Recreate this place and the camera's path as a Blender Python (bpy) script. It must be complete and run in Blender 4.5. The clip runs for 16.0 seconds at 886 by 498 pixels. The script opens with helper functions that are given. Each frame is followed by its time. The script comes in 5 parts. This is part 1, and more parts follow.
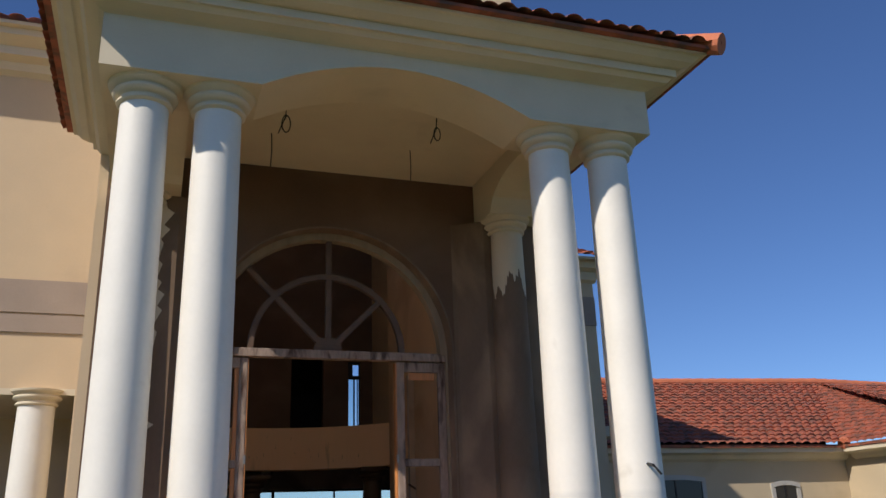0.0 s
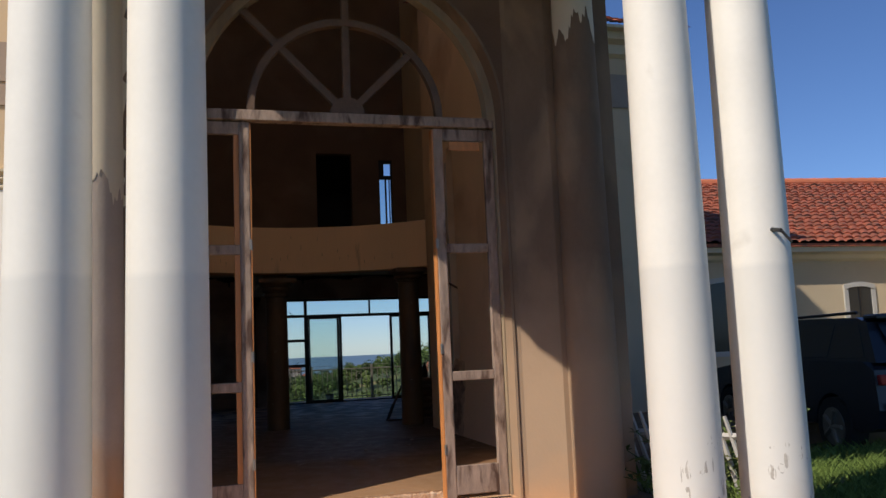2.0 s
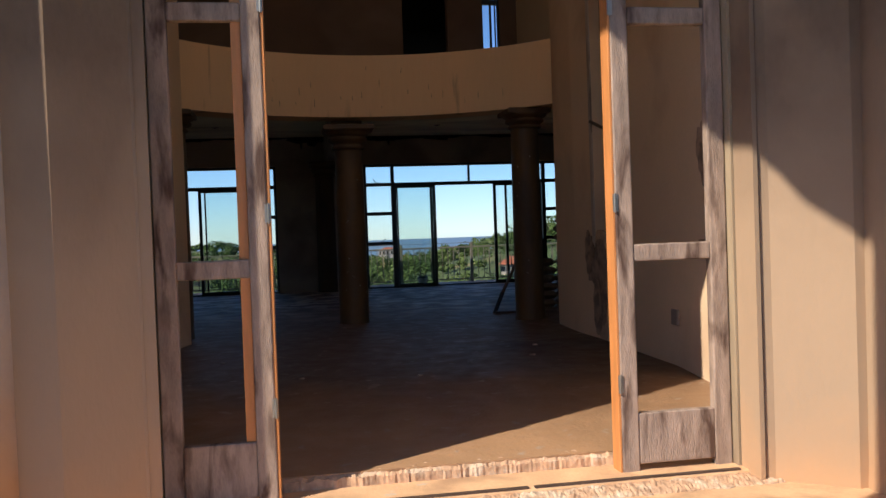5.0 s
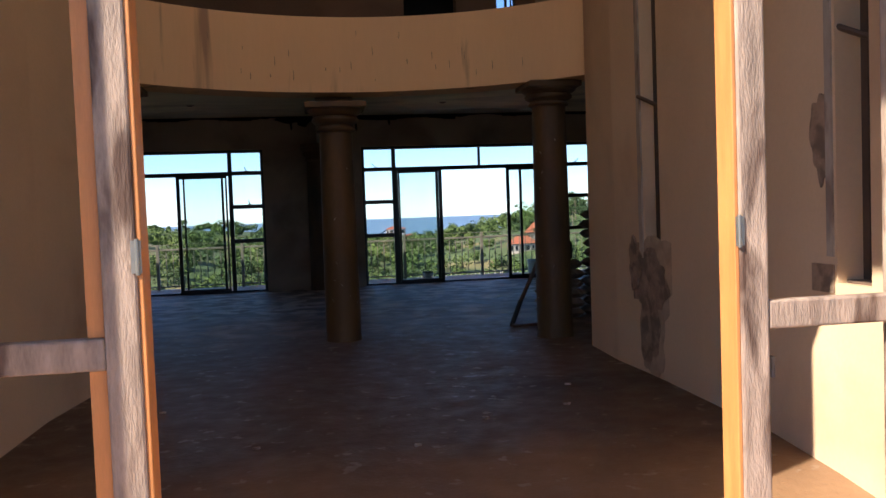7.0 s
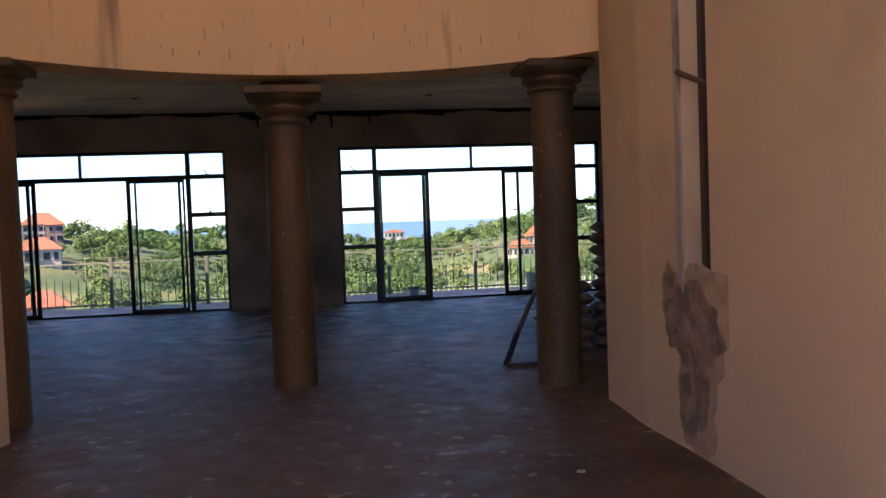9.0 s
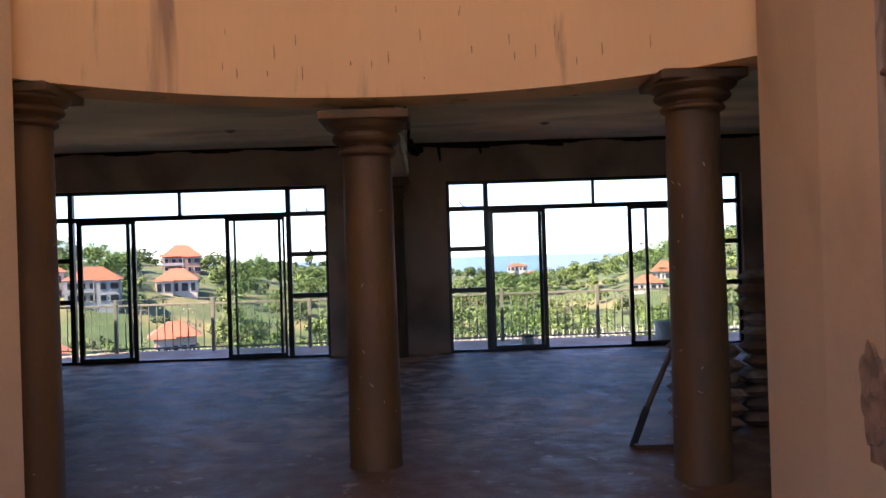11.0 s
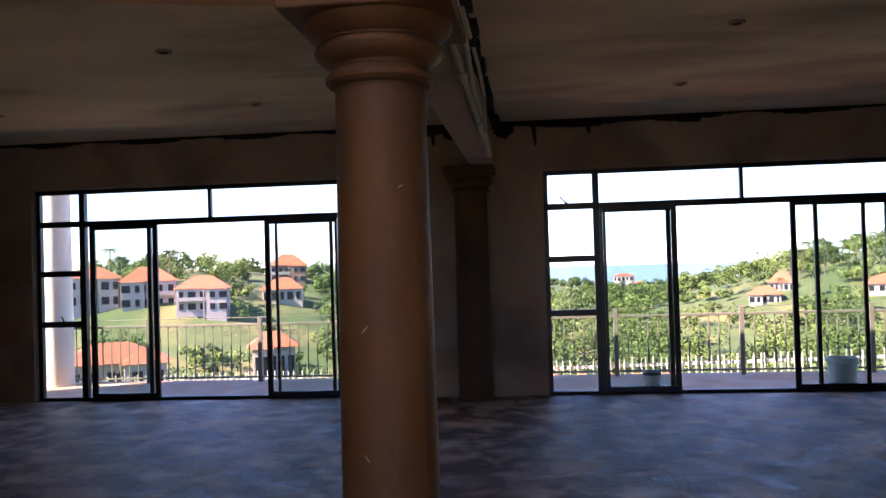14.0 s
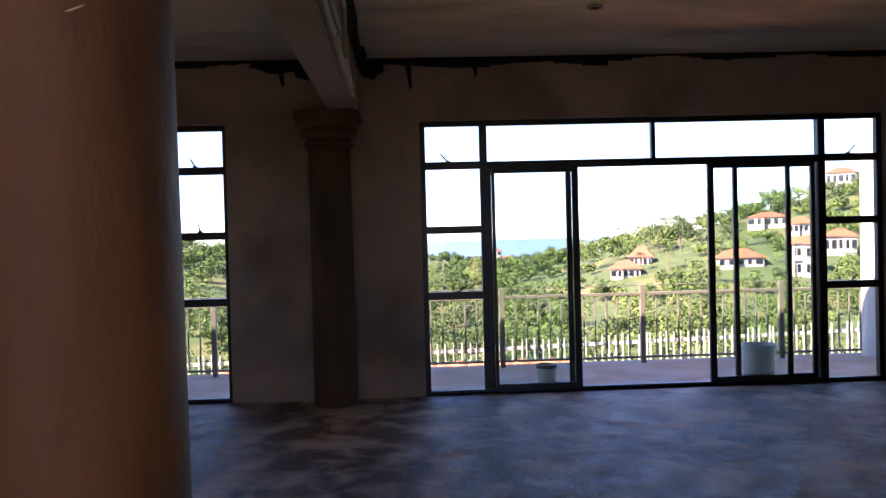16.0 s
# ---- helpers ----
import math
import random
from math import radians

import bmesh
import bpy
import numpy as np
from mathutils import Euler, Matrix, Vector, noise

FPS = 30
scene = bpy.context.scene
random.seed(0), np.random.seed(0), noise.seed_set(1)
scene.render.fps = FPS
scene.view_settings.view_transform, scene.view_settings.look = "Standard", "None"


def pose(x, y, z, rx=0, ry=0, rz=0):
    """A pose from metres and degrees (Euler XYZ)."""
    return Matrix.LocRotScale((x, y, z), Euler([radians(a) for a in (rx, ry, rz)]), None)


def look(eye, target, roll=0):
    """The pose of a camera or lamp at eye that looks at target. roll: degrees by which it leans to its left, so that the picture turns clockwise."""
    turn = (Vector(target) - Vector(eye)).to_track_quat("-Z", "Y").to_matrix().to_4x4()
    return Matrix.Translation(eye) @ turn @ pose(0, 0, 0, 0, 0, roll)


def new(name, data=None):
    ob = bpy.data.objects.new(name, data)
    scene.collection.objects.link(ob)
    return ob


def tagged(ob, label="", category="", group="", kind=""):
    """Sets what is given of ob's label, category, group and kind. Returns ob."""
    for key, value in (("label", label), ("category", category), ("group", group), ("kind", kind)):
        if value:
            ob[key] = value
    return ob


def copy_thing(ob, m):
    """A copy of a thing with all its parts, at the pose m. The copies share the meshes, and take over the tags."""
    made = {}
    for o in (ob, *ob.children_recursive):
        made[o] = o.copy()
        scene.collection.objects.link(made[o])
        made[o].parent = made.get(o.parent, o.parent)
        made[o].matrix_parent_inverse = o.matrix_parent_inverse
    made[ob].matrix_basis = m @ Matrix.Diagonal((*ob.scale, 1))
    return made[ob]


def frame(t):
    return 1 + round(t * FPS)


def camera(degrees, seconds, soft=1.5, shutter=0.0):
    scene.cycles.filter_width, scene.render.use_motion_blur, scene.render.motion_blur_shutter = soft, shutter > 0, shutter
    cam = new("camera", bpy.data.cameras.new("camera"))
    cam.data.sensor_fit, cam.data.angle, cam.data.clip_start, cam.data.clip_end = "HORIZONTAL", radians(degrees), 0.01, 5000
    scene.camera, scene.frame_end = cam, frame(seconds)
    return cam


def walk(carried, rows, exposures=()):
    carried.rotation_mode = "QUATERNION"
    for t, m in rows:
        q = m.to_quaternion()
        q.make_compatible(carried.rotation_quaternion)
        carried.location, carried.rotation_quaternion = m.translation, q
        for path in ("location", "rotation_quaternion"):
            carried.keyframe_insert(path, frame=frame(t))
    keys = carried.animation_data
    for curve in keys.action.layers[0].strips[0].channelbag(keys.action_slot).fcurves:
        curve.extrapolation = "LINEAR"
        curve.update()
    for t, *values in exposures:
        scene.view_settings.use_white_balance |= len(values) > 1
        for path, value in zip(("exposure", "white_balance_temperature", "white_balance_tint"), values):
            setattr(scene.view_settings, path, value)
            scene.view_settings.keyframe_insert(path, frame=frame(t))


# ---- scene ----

# ---------------- camera ----------------
cam = camera(55.6, 16.0)
PATH = [
    (0, (-0.026, -0.167, 1.728), (0.6, 1.625, 2.358), -2.0),
    (0.5, (0.064, 0.258, 1.662), (0.698, 2.066, 2.238), -2.1),
    (1, (0.221, 0.777, 1.631), (0.852, 2.61, 2.123), -2.2),
    (1.5, (0.334, 1.282, 1.583), (0.944, 3.148, 1.965), -2.3),
    (2, (0.488, 1.826, 1.532), (1.052, 3.731, 1.76), -2.4),
    (2.5, (0.598, 2.38, 1.475), (1.101, 4.312, 1.59), -2.2),
    (3, (0.745, 2.96, 1.425), (1.201, 4.906, 1.484), -2.1),
    (3.5, (0.865, 3.544, 1.42), (1.263, 5.504, 1.431), -2.2),
    (4, (0.999, 4.097, 1.383), (1.344, 6.067, 1.367), -2.0),
    (4.2, (1.015, 4.404, 1.377), (1.365, 6.373, 1.358), -2.1),
    (6.5, (1.377, 6.813, 1.494), (1.685, 8.788, 1.404), -1.9),
    (7, (1.433, 7.229, 1.597), (1.751, 9.201, 1.505), -2.1),
    (7.5, (1.504, 7.727, 1.616), (1.83, 9.698, 1.524), -2.1),
    (8, (1.663, 8.145, 1.624), (1.993, 10.116, 1.535), -2.1),
    (10.3, (2.061, 9.696, 1.736), (2.28, 11.683, 1.678), -1.8),
    (10.5, (2.083, 9.76, 1.743), (2.255, 11.753, 1.702), -1.8),
    (11, (2.193, 10.162, 1.768), (2.226, 12.162, 1.773), -1.8),
    (11.5, (2.244, 10.579, 1.755), (2.168, 12.577, 1.79), -1.6),
    (12, (2.165, 11.05, 1.791), (2.035, 13.045, 1.823), -1.6),
    (12.5, (2.183, 11.544, 1.792), (2.009, 13.536, 1.824), -1.6),
    (13, (2.188, 12.045, 1.76), (1.977, 14.033, 1.796), -1.6),
    (13.5, (2.294, 12.529, 1.77), (2.064, 14.516, 1.803), -1.7),
    (14, (2.331, 12.992, 1.779), (2.118, 14.981, 1.814), -1.7),
    (14.5, (2.407, 13.505, 1.784), (2.202, 15.494, 1.82), -1.6),
    (15, (2.486, 13.982, 1.766), (2.31, 15.974, 1.799), -1.5),
    (15.5, (2.46, 14.396, 1.738), (2.348, 16.393, 1.752), -1.4),
    (16, (2.295, 14.822, 1.748), (2.388, 16.82, 1.714), -1.5),
]
EXPOSURES = [(0.0, -0.22, 6450, 11), (2.5, -0.25, 6600, 11), (4.0, 0.12, 6600, 10), (6.5, 1.05, 6600, 11), (8.0, 1.75, 6800, 14), (10.5, 2.4, 7200, 24), (12.0, 2.47, 7300, 26), (14.0, 2.62, 7300, 28), (16.0, 2.66, 7300, 30)]
walk(cam, [(t, look(eye, target, roll)) for t, eye, target, roll in PATH], EXPOSURES)

# ---------------- world and sun ----------------
SUN_WAY = Vector((1.0, 0.515, -0.93)).normalized()
sun_data = bpy.data.lights.new("sun", "SUN")
sun_data.energy, sun_data.angle, sun_data.color = 5.0, radians(0.5), (1.0, 0.92, 0.81)
sun = new("sun", sun_data)
sun.matrix_world = look((0, 0, 30), Vector((0, 0, 30)) + SUN_WAY)
world = bpy.data.worlds.new("sky")
scene.world = world
world.use_nodes = True
sky = world.node_tree.nodes.new("ShaderNodeTexSky")
sky.sky_type, sky.sun_disc = "NISHITA", False
sky.sun_elevation = math.asin(-SUN_WAY.z)
sky.sun_rotation = math.atan2(-SUN_WAY.x, -SUN_WAY.y)
sky.altitude = 1200
sky.air_density, sky.dust_density, sky.ozone_density = 1.0, 0.1, 4.0
background = world.node_tree.nodes["Background"]
background.inputs["Strength"].default_value = 0.1
clear = world.node_tree.nodes.new("ShaderNodeMixRGB")
clear.blend_type = "MULTIPLY"
clear.inputs["Fac"].default_value = 1.0
clear.inputs["Color2"].default_value = (0.78, 0.94, 1.22, 1)
world.node_tree.links.new(sky.outputs["Color"], clear.inputs["Color1"])
world.node_tree.links.new(clear.outputs["Color"], background.inputs["Color"])
# added fill lamp that brightens the foyer from an assumed, unseen tower opening
high = bpy.data.lights.new("foyer_fill_light", "AREA")
high.shape, high.size, high.size_y, high.energy, high.color = "RECTANGLE", 3.0, 1.5, 19.0, (1.0, 0.93, 0.85)
high_ob = new("foyer_fill_light", high)
high_ob.matrix_world = look((1.75, 9.85, 8.5), (1.9, 14.5, 4.5))


# ---------------- materials ----------------
def material(name, colour, rough=0.85, metal=0.0, vary=0.12, scale=3.0, grain=40.0, bump=0.15, stain=None, stain_at=(0.55, 0.7), stain_scale=1.2, stretch=(1, 1, 1), gloss_vary=0.1, per_object=0.0):
    """A surface with colour that varies at two scales, stains of another colour and fine relief."""
    m = bpy.data.materials.new(name)
    m.use_nodes = True
    n, l = m.node_tree.nodes, m.node_tree.links
    bsdf = n["Principled BSDF"]
    bsdf.inputs["Metallic"].default_value = metal
    tc, mp = n.new("ShaderNodeTexCoord"), n.new("ShaderNodeMapping")
    mp.inputs["Scale"].default_value = stretch
    geo = n.new("ShaderNodeNewGeometry")
    l.new(geo.outputs["Position"] if not per_object else tc.outputs["Object"], mp.inputs["Vector"])
    big, fine = n.new("ShaderNodeTexNoise"), n.new("ShaderNodeTexNoise")
    for node, sc, det in ((big, scale, 5), (fine, grain, 4)):
        node.inputs["Scale"].default_value, node.inputs["Detail"].default_value = sc, det
        l.new(mp.outputs["Vector"], node.inputs["Vector"])
    add = n.new("ShaderNodeMath")
    add.operation = "MULTIPLY_ADD"
    add.inputs[1].default_value = 0.35
    l.new(fine.outputs["Fac"], add.inputs[0])
    l.new(big.outputs["Fac"], add.inputs[2])
    ramp = n.new("ShaderNodeValToRGB")
    c = Vector(colour)
    ramp.color_ramp.elements[0].position, ramp.color_ramp.elements[1].position = 0.4, 0.95
    ramp.color_ramp.elements[0].color = (*(c * (1 - vary)), 1)
    ramp.color_ramp.elements[1].color = (*[min(1, v * (1 + vary)) for v in c], 1)
    l.new(add.outputs[0], ramp.inputs["Fac"])
    out = ramp.outputs["Color"]
    if stain:
        sn, sr, mix = n.new("ShaderNodeTexNoise"), n.new("ShaderNodeValToRGB"), n.new("ShaderNodeMixRGB")
        sn.inputs["Scale"].default_value, sn.inputs["Detail"].default_value, sn.inputs["Distortion"].default_value = stain_scale, 7, 0.4
        sr.color_ramp.elements[0].position, sr.color_ramp.elements[1].position = stain_at
        l.new(mp.outputs["Vector"], sn.inputs["Vector"])
        l.new(sn.outputs["Fac"], sr.inputs["Fac"])
        l.new(sr.outputs["Color"], mix.inputs["Fac"])
        l.new(out, mix.inputs["Color1"])
        mix.inputs["Color2"].default_value = (*stain, 1)
        out = mix.outputs["Color"]
    if per_object:
        oi, hsv, mr = n.new("ShaderNodeObjectInfo"), n.new("ShaderNodeHueSaturation"), n.new("ShaderNodeMapRange")
        mr.inputs["To Min"].default_value, mr.inputs["To Max"].default_value = 1 - per_object, 1 + per_object
        l.new(oi.outputs["Random"], mr.inputs["Value"])
        l.new(mr.outputs["Result"], hsv.inputs["Value"])
        l.new(out, hsv.inputs["Color"])
        out = hsv.outputs["Color"]
    l.new(out, bsdf.inputs["Base Color"])
    rr = n.new("ShaderNodeMapRange")
    rr.inputs["To Min"].default_value, rr.inputs["To Max"].default_value = max(0.02, rough - gloss_vary), min(1, rough + gloss_vary)
    l.new(big.outputs["Fac"], rr.inputs["Value"])
    l.new(rr.outputs["Result"], bsdf.inputs["Roughness"])
    if bump:
        b = n.new("ShaderNodeBump")
        b.inputs["Strength"].default_value, b.inputs["Distance"].default_value = bump, 0.02
        l.new(add.outputs[0], b.inputs["Height"])
        l.new(b.outputs["Normal"], bsdf.inputs["Normal"])
    return m


def leafy(name, colour, vary=0.4):
    """Foliage whose green varies from leaf clump to leaf clump."""
    m = bpy.data.materials.new(name)
    m.use_nodes = True
    n, l = m.node_tree.nodes, m.node_tree.links
    bsdf = n["Principled BSDF"]
    bsdf.inputs["Roughness"].default_value = 0.8
    bsdf.inputs["Specular IOR Level"].default_value = 0.15
    geo, mr, hsv, oi, mr2 = (n.new("ShaderNodeNewGeometry"), n.new("ShaderNodeMapRange"), n.new("ShaderNodeHueSaturation"), n.new("ShaderNodeObjectInfo"), n.new("ShaderNodeMapRange"))
    mr.inputs["To Min"].default_value, mr.inputs["To Max"].default_value = 1 - vary, 1 + vary
    mr2.inputs["To Min"].default_value, mr2.inputs["To Max"].default_value = 0.47, 0.53
    l.new(geo.outputs["Random Per Island"], mr.inputs["Value"])
    l.new(oi.outputs["Random"], mr2.inputs["Value"])
    l.new(mr.outputs["Result"], hsv.inputs["Value"])
    l.new(mr2.outputs["Result"], hsv.inputs["Hue"])
    hsv.inputs["Color"].default_value = (*colour, 1)
    l.new(hsv.outputs["Color"], bsdf.inputs["Base Color"])
    return m


def glass(name, tint=(0.93, 0.97, 0.96), rough=0.02):
    """A thin pane: mostly clear, with a mirror-like share by Fresnel."""
    m = bpy.data.materials.new(name)
    m.use_nodes = True
    n, l = m.node_tree.nodes, m.node_tree.links
    n.remove(n["Principled BSDF"])
    tr, gl, mix, fr = n.new("ShaderNodeBsdfTransparent"), n.new("ShaderNodeBsdfGlossy"), n.new("ShaderNodeMixShader"), n.new("ShaderNodeFresnel")
    tr.inputs["Color"].default_value = (*tint, 1)
    gl.inputs["Roughness"].default_value = rough
    fr.inputs["IOR"].default_value = 1.45
    l.new(fr.outputs["Fac"], mix.inputs["Fac"])
    l.new(tr.outputs["BSDF"], mix.inputs[1])
    l.new(gl.outputs["BSDF"], mix.inputs[2])
    l.new(mix.outputs["Shader"], n["Material Output"].inputs["Surface"])
    return m


CREAM = material("cream wall paint", (0.62, 0.47, 0.3), 0.85, vary=0.06, scale=1.5, bump=0.12, stain=(0.5, 0.37, 0.24), stain_at=(0.6, 0.85))
TRIM = material("pale cream trim paint", (0.68, 0.58, 0.42), 0.75, vary=0.06, scale=2, bump=0.08, stain=(0.5, 0.42, 0.3), stain_at=(0.6, 0.85))
BAND = material("grey-brown plaster band", (0.36, 0.28, 0.22), 0.9, vary=0.1, scale=2, bump=0.15)
WHITE = material("weathered white column paint", (0.78, 0.74, 0.66), 0.6, vary=0.05, scale=2.5, grain=25, bump=0.1, stain=(0.6, 0.55, 0.47), stain_at=(0.7, 0.85), stain_scale=2.2)
# splashed orange soil at the column feet
n, l = WHITE.node_tree.nodes, WHITE.node_tree.links
foot_mix, foot_pos, foot_xyz, foot_map, foot_noise, foot_add = (n.new("ShaderNodeMixRGB"), n.new("ShaderNodeNewGeometry"), n.new("ShaderNodeSeparateXYZ"), n.new("ShaderNodeMapRange"), n.new("ShaderNodeTexNoise"), n.new("ShaderNodeMath"))
foot_noise.inputs["Scale"].default_value, foot_noise.inputs["Detail"].default_value = 3.5, 6
foot_add.operation = "MULTIPLY_ADD"
foot_add.inputs[1].default_value = 0.8
l.new(foot_pos.outputs["Position"], foot_xyz.inputs[0])
l.new(foot_pos.outputs["Position"], foot_noise.inputs["Vector"])
l.new(foot_noise.outputs["Fac"], foot_add.inputs[0])
l.new(foot_xyz.outputs["Z"], foot_add.inputs[2])
l.new(foot_add.outputs[0], foot_map.inputs["Value"])
foot_map.inputs["From Min"].default_value, foot_map.inputs["From Max"].default_value = 0.95, 0.45
foot_map.inputs["To Max"].default_value = 0.75
l.new(foot_map.outputs["Result"], foot_mix.inputs["Fac"])
l.new(n["Principled BSDF"].inputs["Base Color"].links[0].from_socket, foot_mix.inputs["Color1"])
foot_mix.inputs["Color2"].default_value = (0.55, 0.31, 0.14, 1)
l.new(foot_mix.outputs["Color"], n["Principled BSDF"].inputs["Base Color"])
PORTICO = material("brown bare plaster", (0.14, 0.082, 0.05), 0.9, vary=0.2, scale=1.6, bump=0.22, stain=(0.2, 0.125, 0.08), stain_at=(0.5, 0.75), stain_scale=0.8)
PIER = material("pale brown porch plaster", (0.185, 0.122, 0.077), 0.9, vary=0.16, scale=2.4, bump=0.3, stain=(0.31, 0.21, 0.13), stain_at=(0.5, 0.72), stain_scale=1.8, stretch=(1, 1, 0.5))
FOYER = material("peach foyer plaster", (0.66, 0.47, 0.3), 0.85, vary=0.08, scale=1.2, bump=0.14, stain=(0.4, 0.24, 0.15), stain_at=(0.55, 0.8), stain_scale=0.7)
INNER = material("grey-brown inner plaster", (0.47, 0.365, 0.29), 0.9, vary=0.1, scale=1.5, bump=0.18, stain=(0.2, 0.155, 0.13), stain_at=(0.5, 0.75), stain_scale=0.9)
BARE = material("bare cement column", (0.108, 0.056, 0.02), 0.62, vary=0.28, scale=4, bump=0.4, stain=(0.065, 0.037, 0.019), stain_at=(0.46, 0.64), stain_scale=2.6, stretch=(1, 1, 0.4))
SOFFIT = material("stained concrete ceiling", (0.8, 0.7, 0.5), 0.9, vary=0.2, scale=1, bump=0.18, stain=(0.42, 0.35, 0.25), stain_at=(0.48, 0.68), stain_scale=0.8, stretch=(0.5, 1.3, 1))
SLAB = material("dusty orange concrete slab", (0.66, 0.4, 0.22), 0.85, vary=0.22, scale=4, grain=55, bump=0.35, stain=(0.42, 0.25, 0.14), stain_at=(0.5, 0.66), stain_scale=2.4)


def blend_by(m, colour, noise_scale, rule, lo, hi, most=1.0, noise_size=1.0):
    """Lays another colour over a material by a rule on the position plus noise: full at hi, none at lo."""
    n, l = m.node_tree.nodes, m.node_tree.links
    pos, xyz, nz, add, mr, mix = (n.new("ShaderNodeNewGeometry"), n.new("ShaderNodeVectorMath"), n.new("ShaderNodeTexNoise"), n.new("ShaderNodeMath"), n.new("ShaderNodeMapRange"), n.new("ShaderNodeMixRGB"))
    nz.inputs["Scale"].default_value, nz.inputs["Detail"].default_value = noise_scale, 7
    l.new(pos.outputs["Position"], nz.inputs["Vector"])
    if rule[0] == "along":
        xyz.operation = "DOT_PRODUCT"
        xyz.inputs[1].default_value = rule[1]
        l.new(pos.outputs["Position"], xyz.inputs[0])
        value = xyz.outputs["Value"]
    else:
        sc = n.new("ShaderNodeVectorMath")
        sc.operation = "MULTIPLY"
        sc.inputs[1].default_value = rule[2]
        l.new(pos.outputs["Position"], sc.inputs[0])
        xyz.operation = "DISTANCE"
        xyz.inputs[1].default_value = [a * b for a, b in zip(rule[1], rule[2])]
        l.new(sc.outputs[0], xyz.inputs[0])
        value = xyz.outputs["Value"]
    add.operation = "MULTIPLY_ADD"
    add.inputs[1].default_value = noise_size
    l.new(nz.outputs["Fac"], add.inputs[0])
    l.new(value, add.inputs[2])
    l.new(add.outputs[0], mr.inputs["Value"])
    mr.inputs["From Min"].default_value, mr.inputs["From Max"].default_value = lo, hi
    mr.inputs["To Max"].default_value = most
    l.new(mr.outputs["Result"], mix.inputs["Fac"])
    base = n["Principled BSDF"].inputs["Base Color"]
    l.new(base.links[0].from_socket, mix.inputs["Color1"])
    mix.inputs["Color2"].default_value = (*colour, 1)
    l.new(mix.outputs["Color"], base)


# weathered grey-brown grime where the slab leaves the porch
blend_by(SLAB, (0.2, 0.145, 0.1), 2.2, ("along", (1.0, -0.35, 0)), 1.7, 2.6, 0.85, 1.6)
blend_by(SLAB, (0.5, 0.44, 0.36), 7.0, ("along", (0, 0, 0)), 0.66, 0.7, 0.6, 1.0)
# piers paler below with slab bounce in the colour, then orange at the foot
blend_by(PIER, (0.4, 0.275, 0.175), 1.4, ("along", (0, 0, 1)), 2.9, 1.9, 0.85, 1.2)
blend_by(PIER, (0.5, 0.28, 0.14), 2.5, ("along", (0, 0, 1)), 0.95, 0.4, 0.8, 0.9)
FLOOR = material("cement screed with red dust and window falloff", (0.13, 0.068, 0.036), 0.62, vary=0.4, scale=6, grain=38, bump=0.5, stain=(0.6, 0.43, 0.3), stain_at=(0.43, 0.64), stain_scale=3.0, gloss_vary=0.3)
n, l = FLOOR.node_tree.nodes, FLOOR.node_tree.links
# dusty brown away from the windows, with the window light's falloff in its colour
dust_dim_mix, dust_dim_pos, dust_dim_xyz, dust_dim_map, dust_dim_noise, dust_dim_add = (n.new("ShaderNodeMixRGB"), n.new("ShaderNodeNewGeometry"), n.new("ShaderNodeSeparateXYZ"), n.new("ShaderNodeMapRange"), n.new("ShaderNodeTexNoise"), n.new("ShaderNodeMath"))
dust_dim_noise.inputs["Scale"].default_value, dust_dim_noise.inputs["Detail"].default_value = 0.8, 6
dust_dim_add.operation = "MULTIPLY_ADD"
dust_dim_add.inputs[1].default_value = 5.0
l.new(dust_dim_pos.outputs["Position"], dust_dim_xyz.inputs[0])
l.new(dust_dim_pos.outputs["Position"], dust_dim_noise.inputs["Vector"])
l.new(dust_dim_noise.outputs["Fac"], dust_dim_add.inputs[0])
l.new(dust_dim_xyz.outputs["Y"], dust_dim_add.inputs[2])
l.new(dust_dim_add.outputs[0], dust_dim_map.inputs["Value"])
dust_dim_map.inputs["From Min"].default_value, dust_dim_map.inputs["From Max"].default_value = 22.2, 18.6
l.new(dust_dim_map.outputs["Result"], dust_dim_mix.inputs["Fac"])
l.new(n["Principled BSDF"].inputs["Base Color"].links[0].from_socket, dust_dim_mix.inputs["Color1"])
dust_dim_mix.inputs["Color2"].default_value = (0.095, 0.053, 0.03, 1)
l.new(dust_dim_mix.outputs["Color"], n["Principled BSDF"].inputs["Base Color"])
# orange dust at the door, brightened for its daylight; damp patch below the far slit window
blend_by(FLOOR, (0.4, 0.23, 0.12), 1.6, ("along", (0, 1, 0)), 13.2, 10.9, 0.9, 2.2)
blend_by(FLOOR, (0.05, 0.03, 0.02), 2.4, ("near", (3.4, 13.2, 0.26), (0.8, 1.9, 1)), 1.25, 0.8, 0.75, 0.8)
blend_by(FLOOR, (0.34, 0.29, 0.24), 9.0, ("along", (0, 0, 0)), 0.63, 0.7, 0.5, 1.0)
# a second coat of white that stops at head height
blend_by(WHITE, (0.62, 0.6, 0.55), 3.0, ("along", (0, 0, 1)), 2.04, 2.0, 0.55, 0.08)
PRIMER = material("greyish undercoat", (0.42, 0.345, 0.28), 0.85, vary=0.1, scale=2, bump=0.2)
blend_by(PRIMER, (0.5, 0.27, 0.12), 3.0, ("along", (0, 0, 1)), 1.5, 0.8, 0.9, 0.9)
STREAK = material("peach plaster with drip streaks", (0.78, 0.51, 0.28), 0.85, vary=0.06, scale=1.2, bump=0.12, stain=(0.4, 0.25, 0.16), stain_at=(0.62, 0.74), stain_scale=4.5, stretch=(1, 1, 0.12))
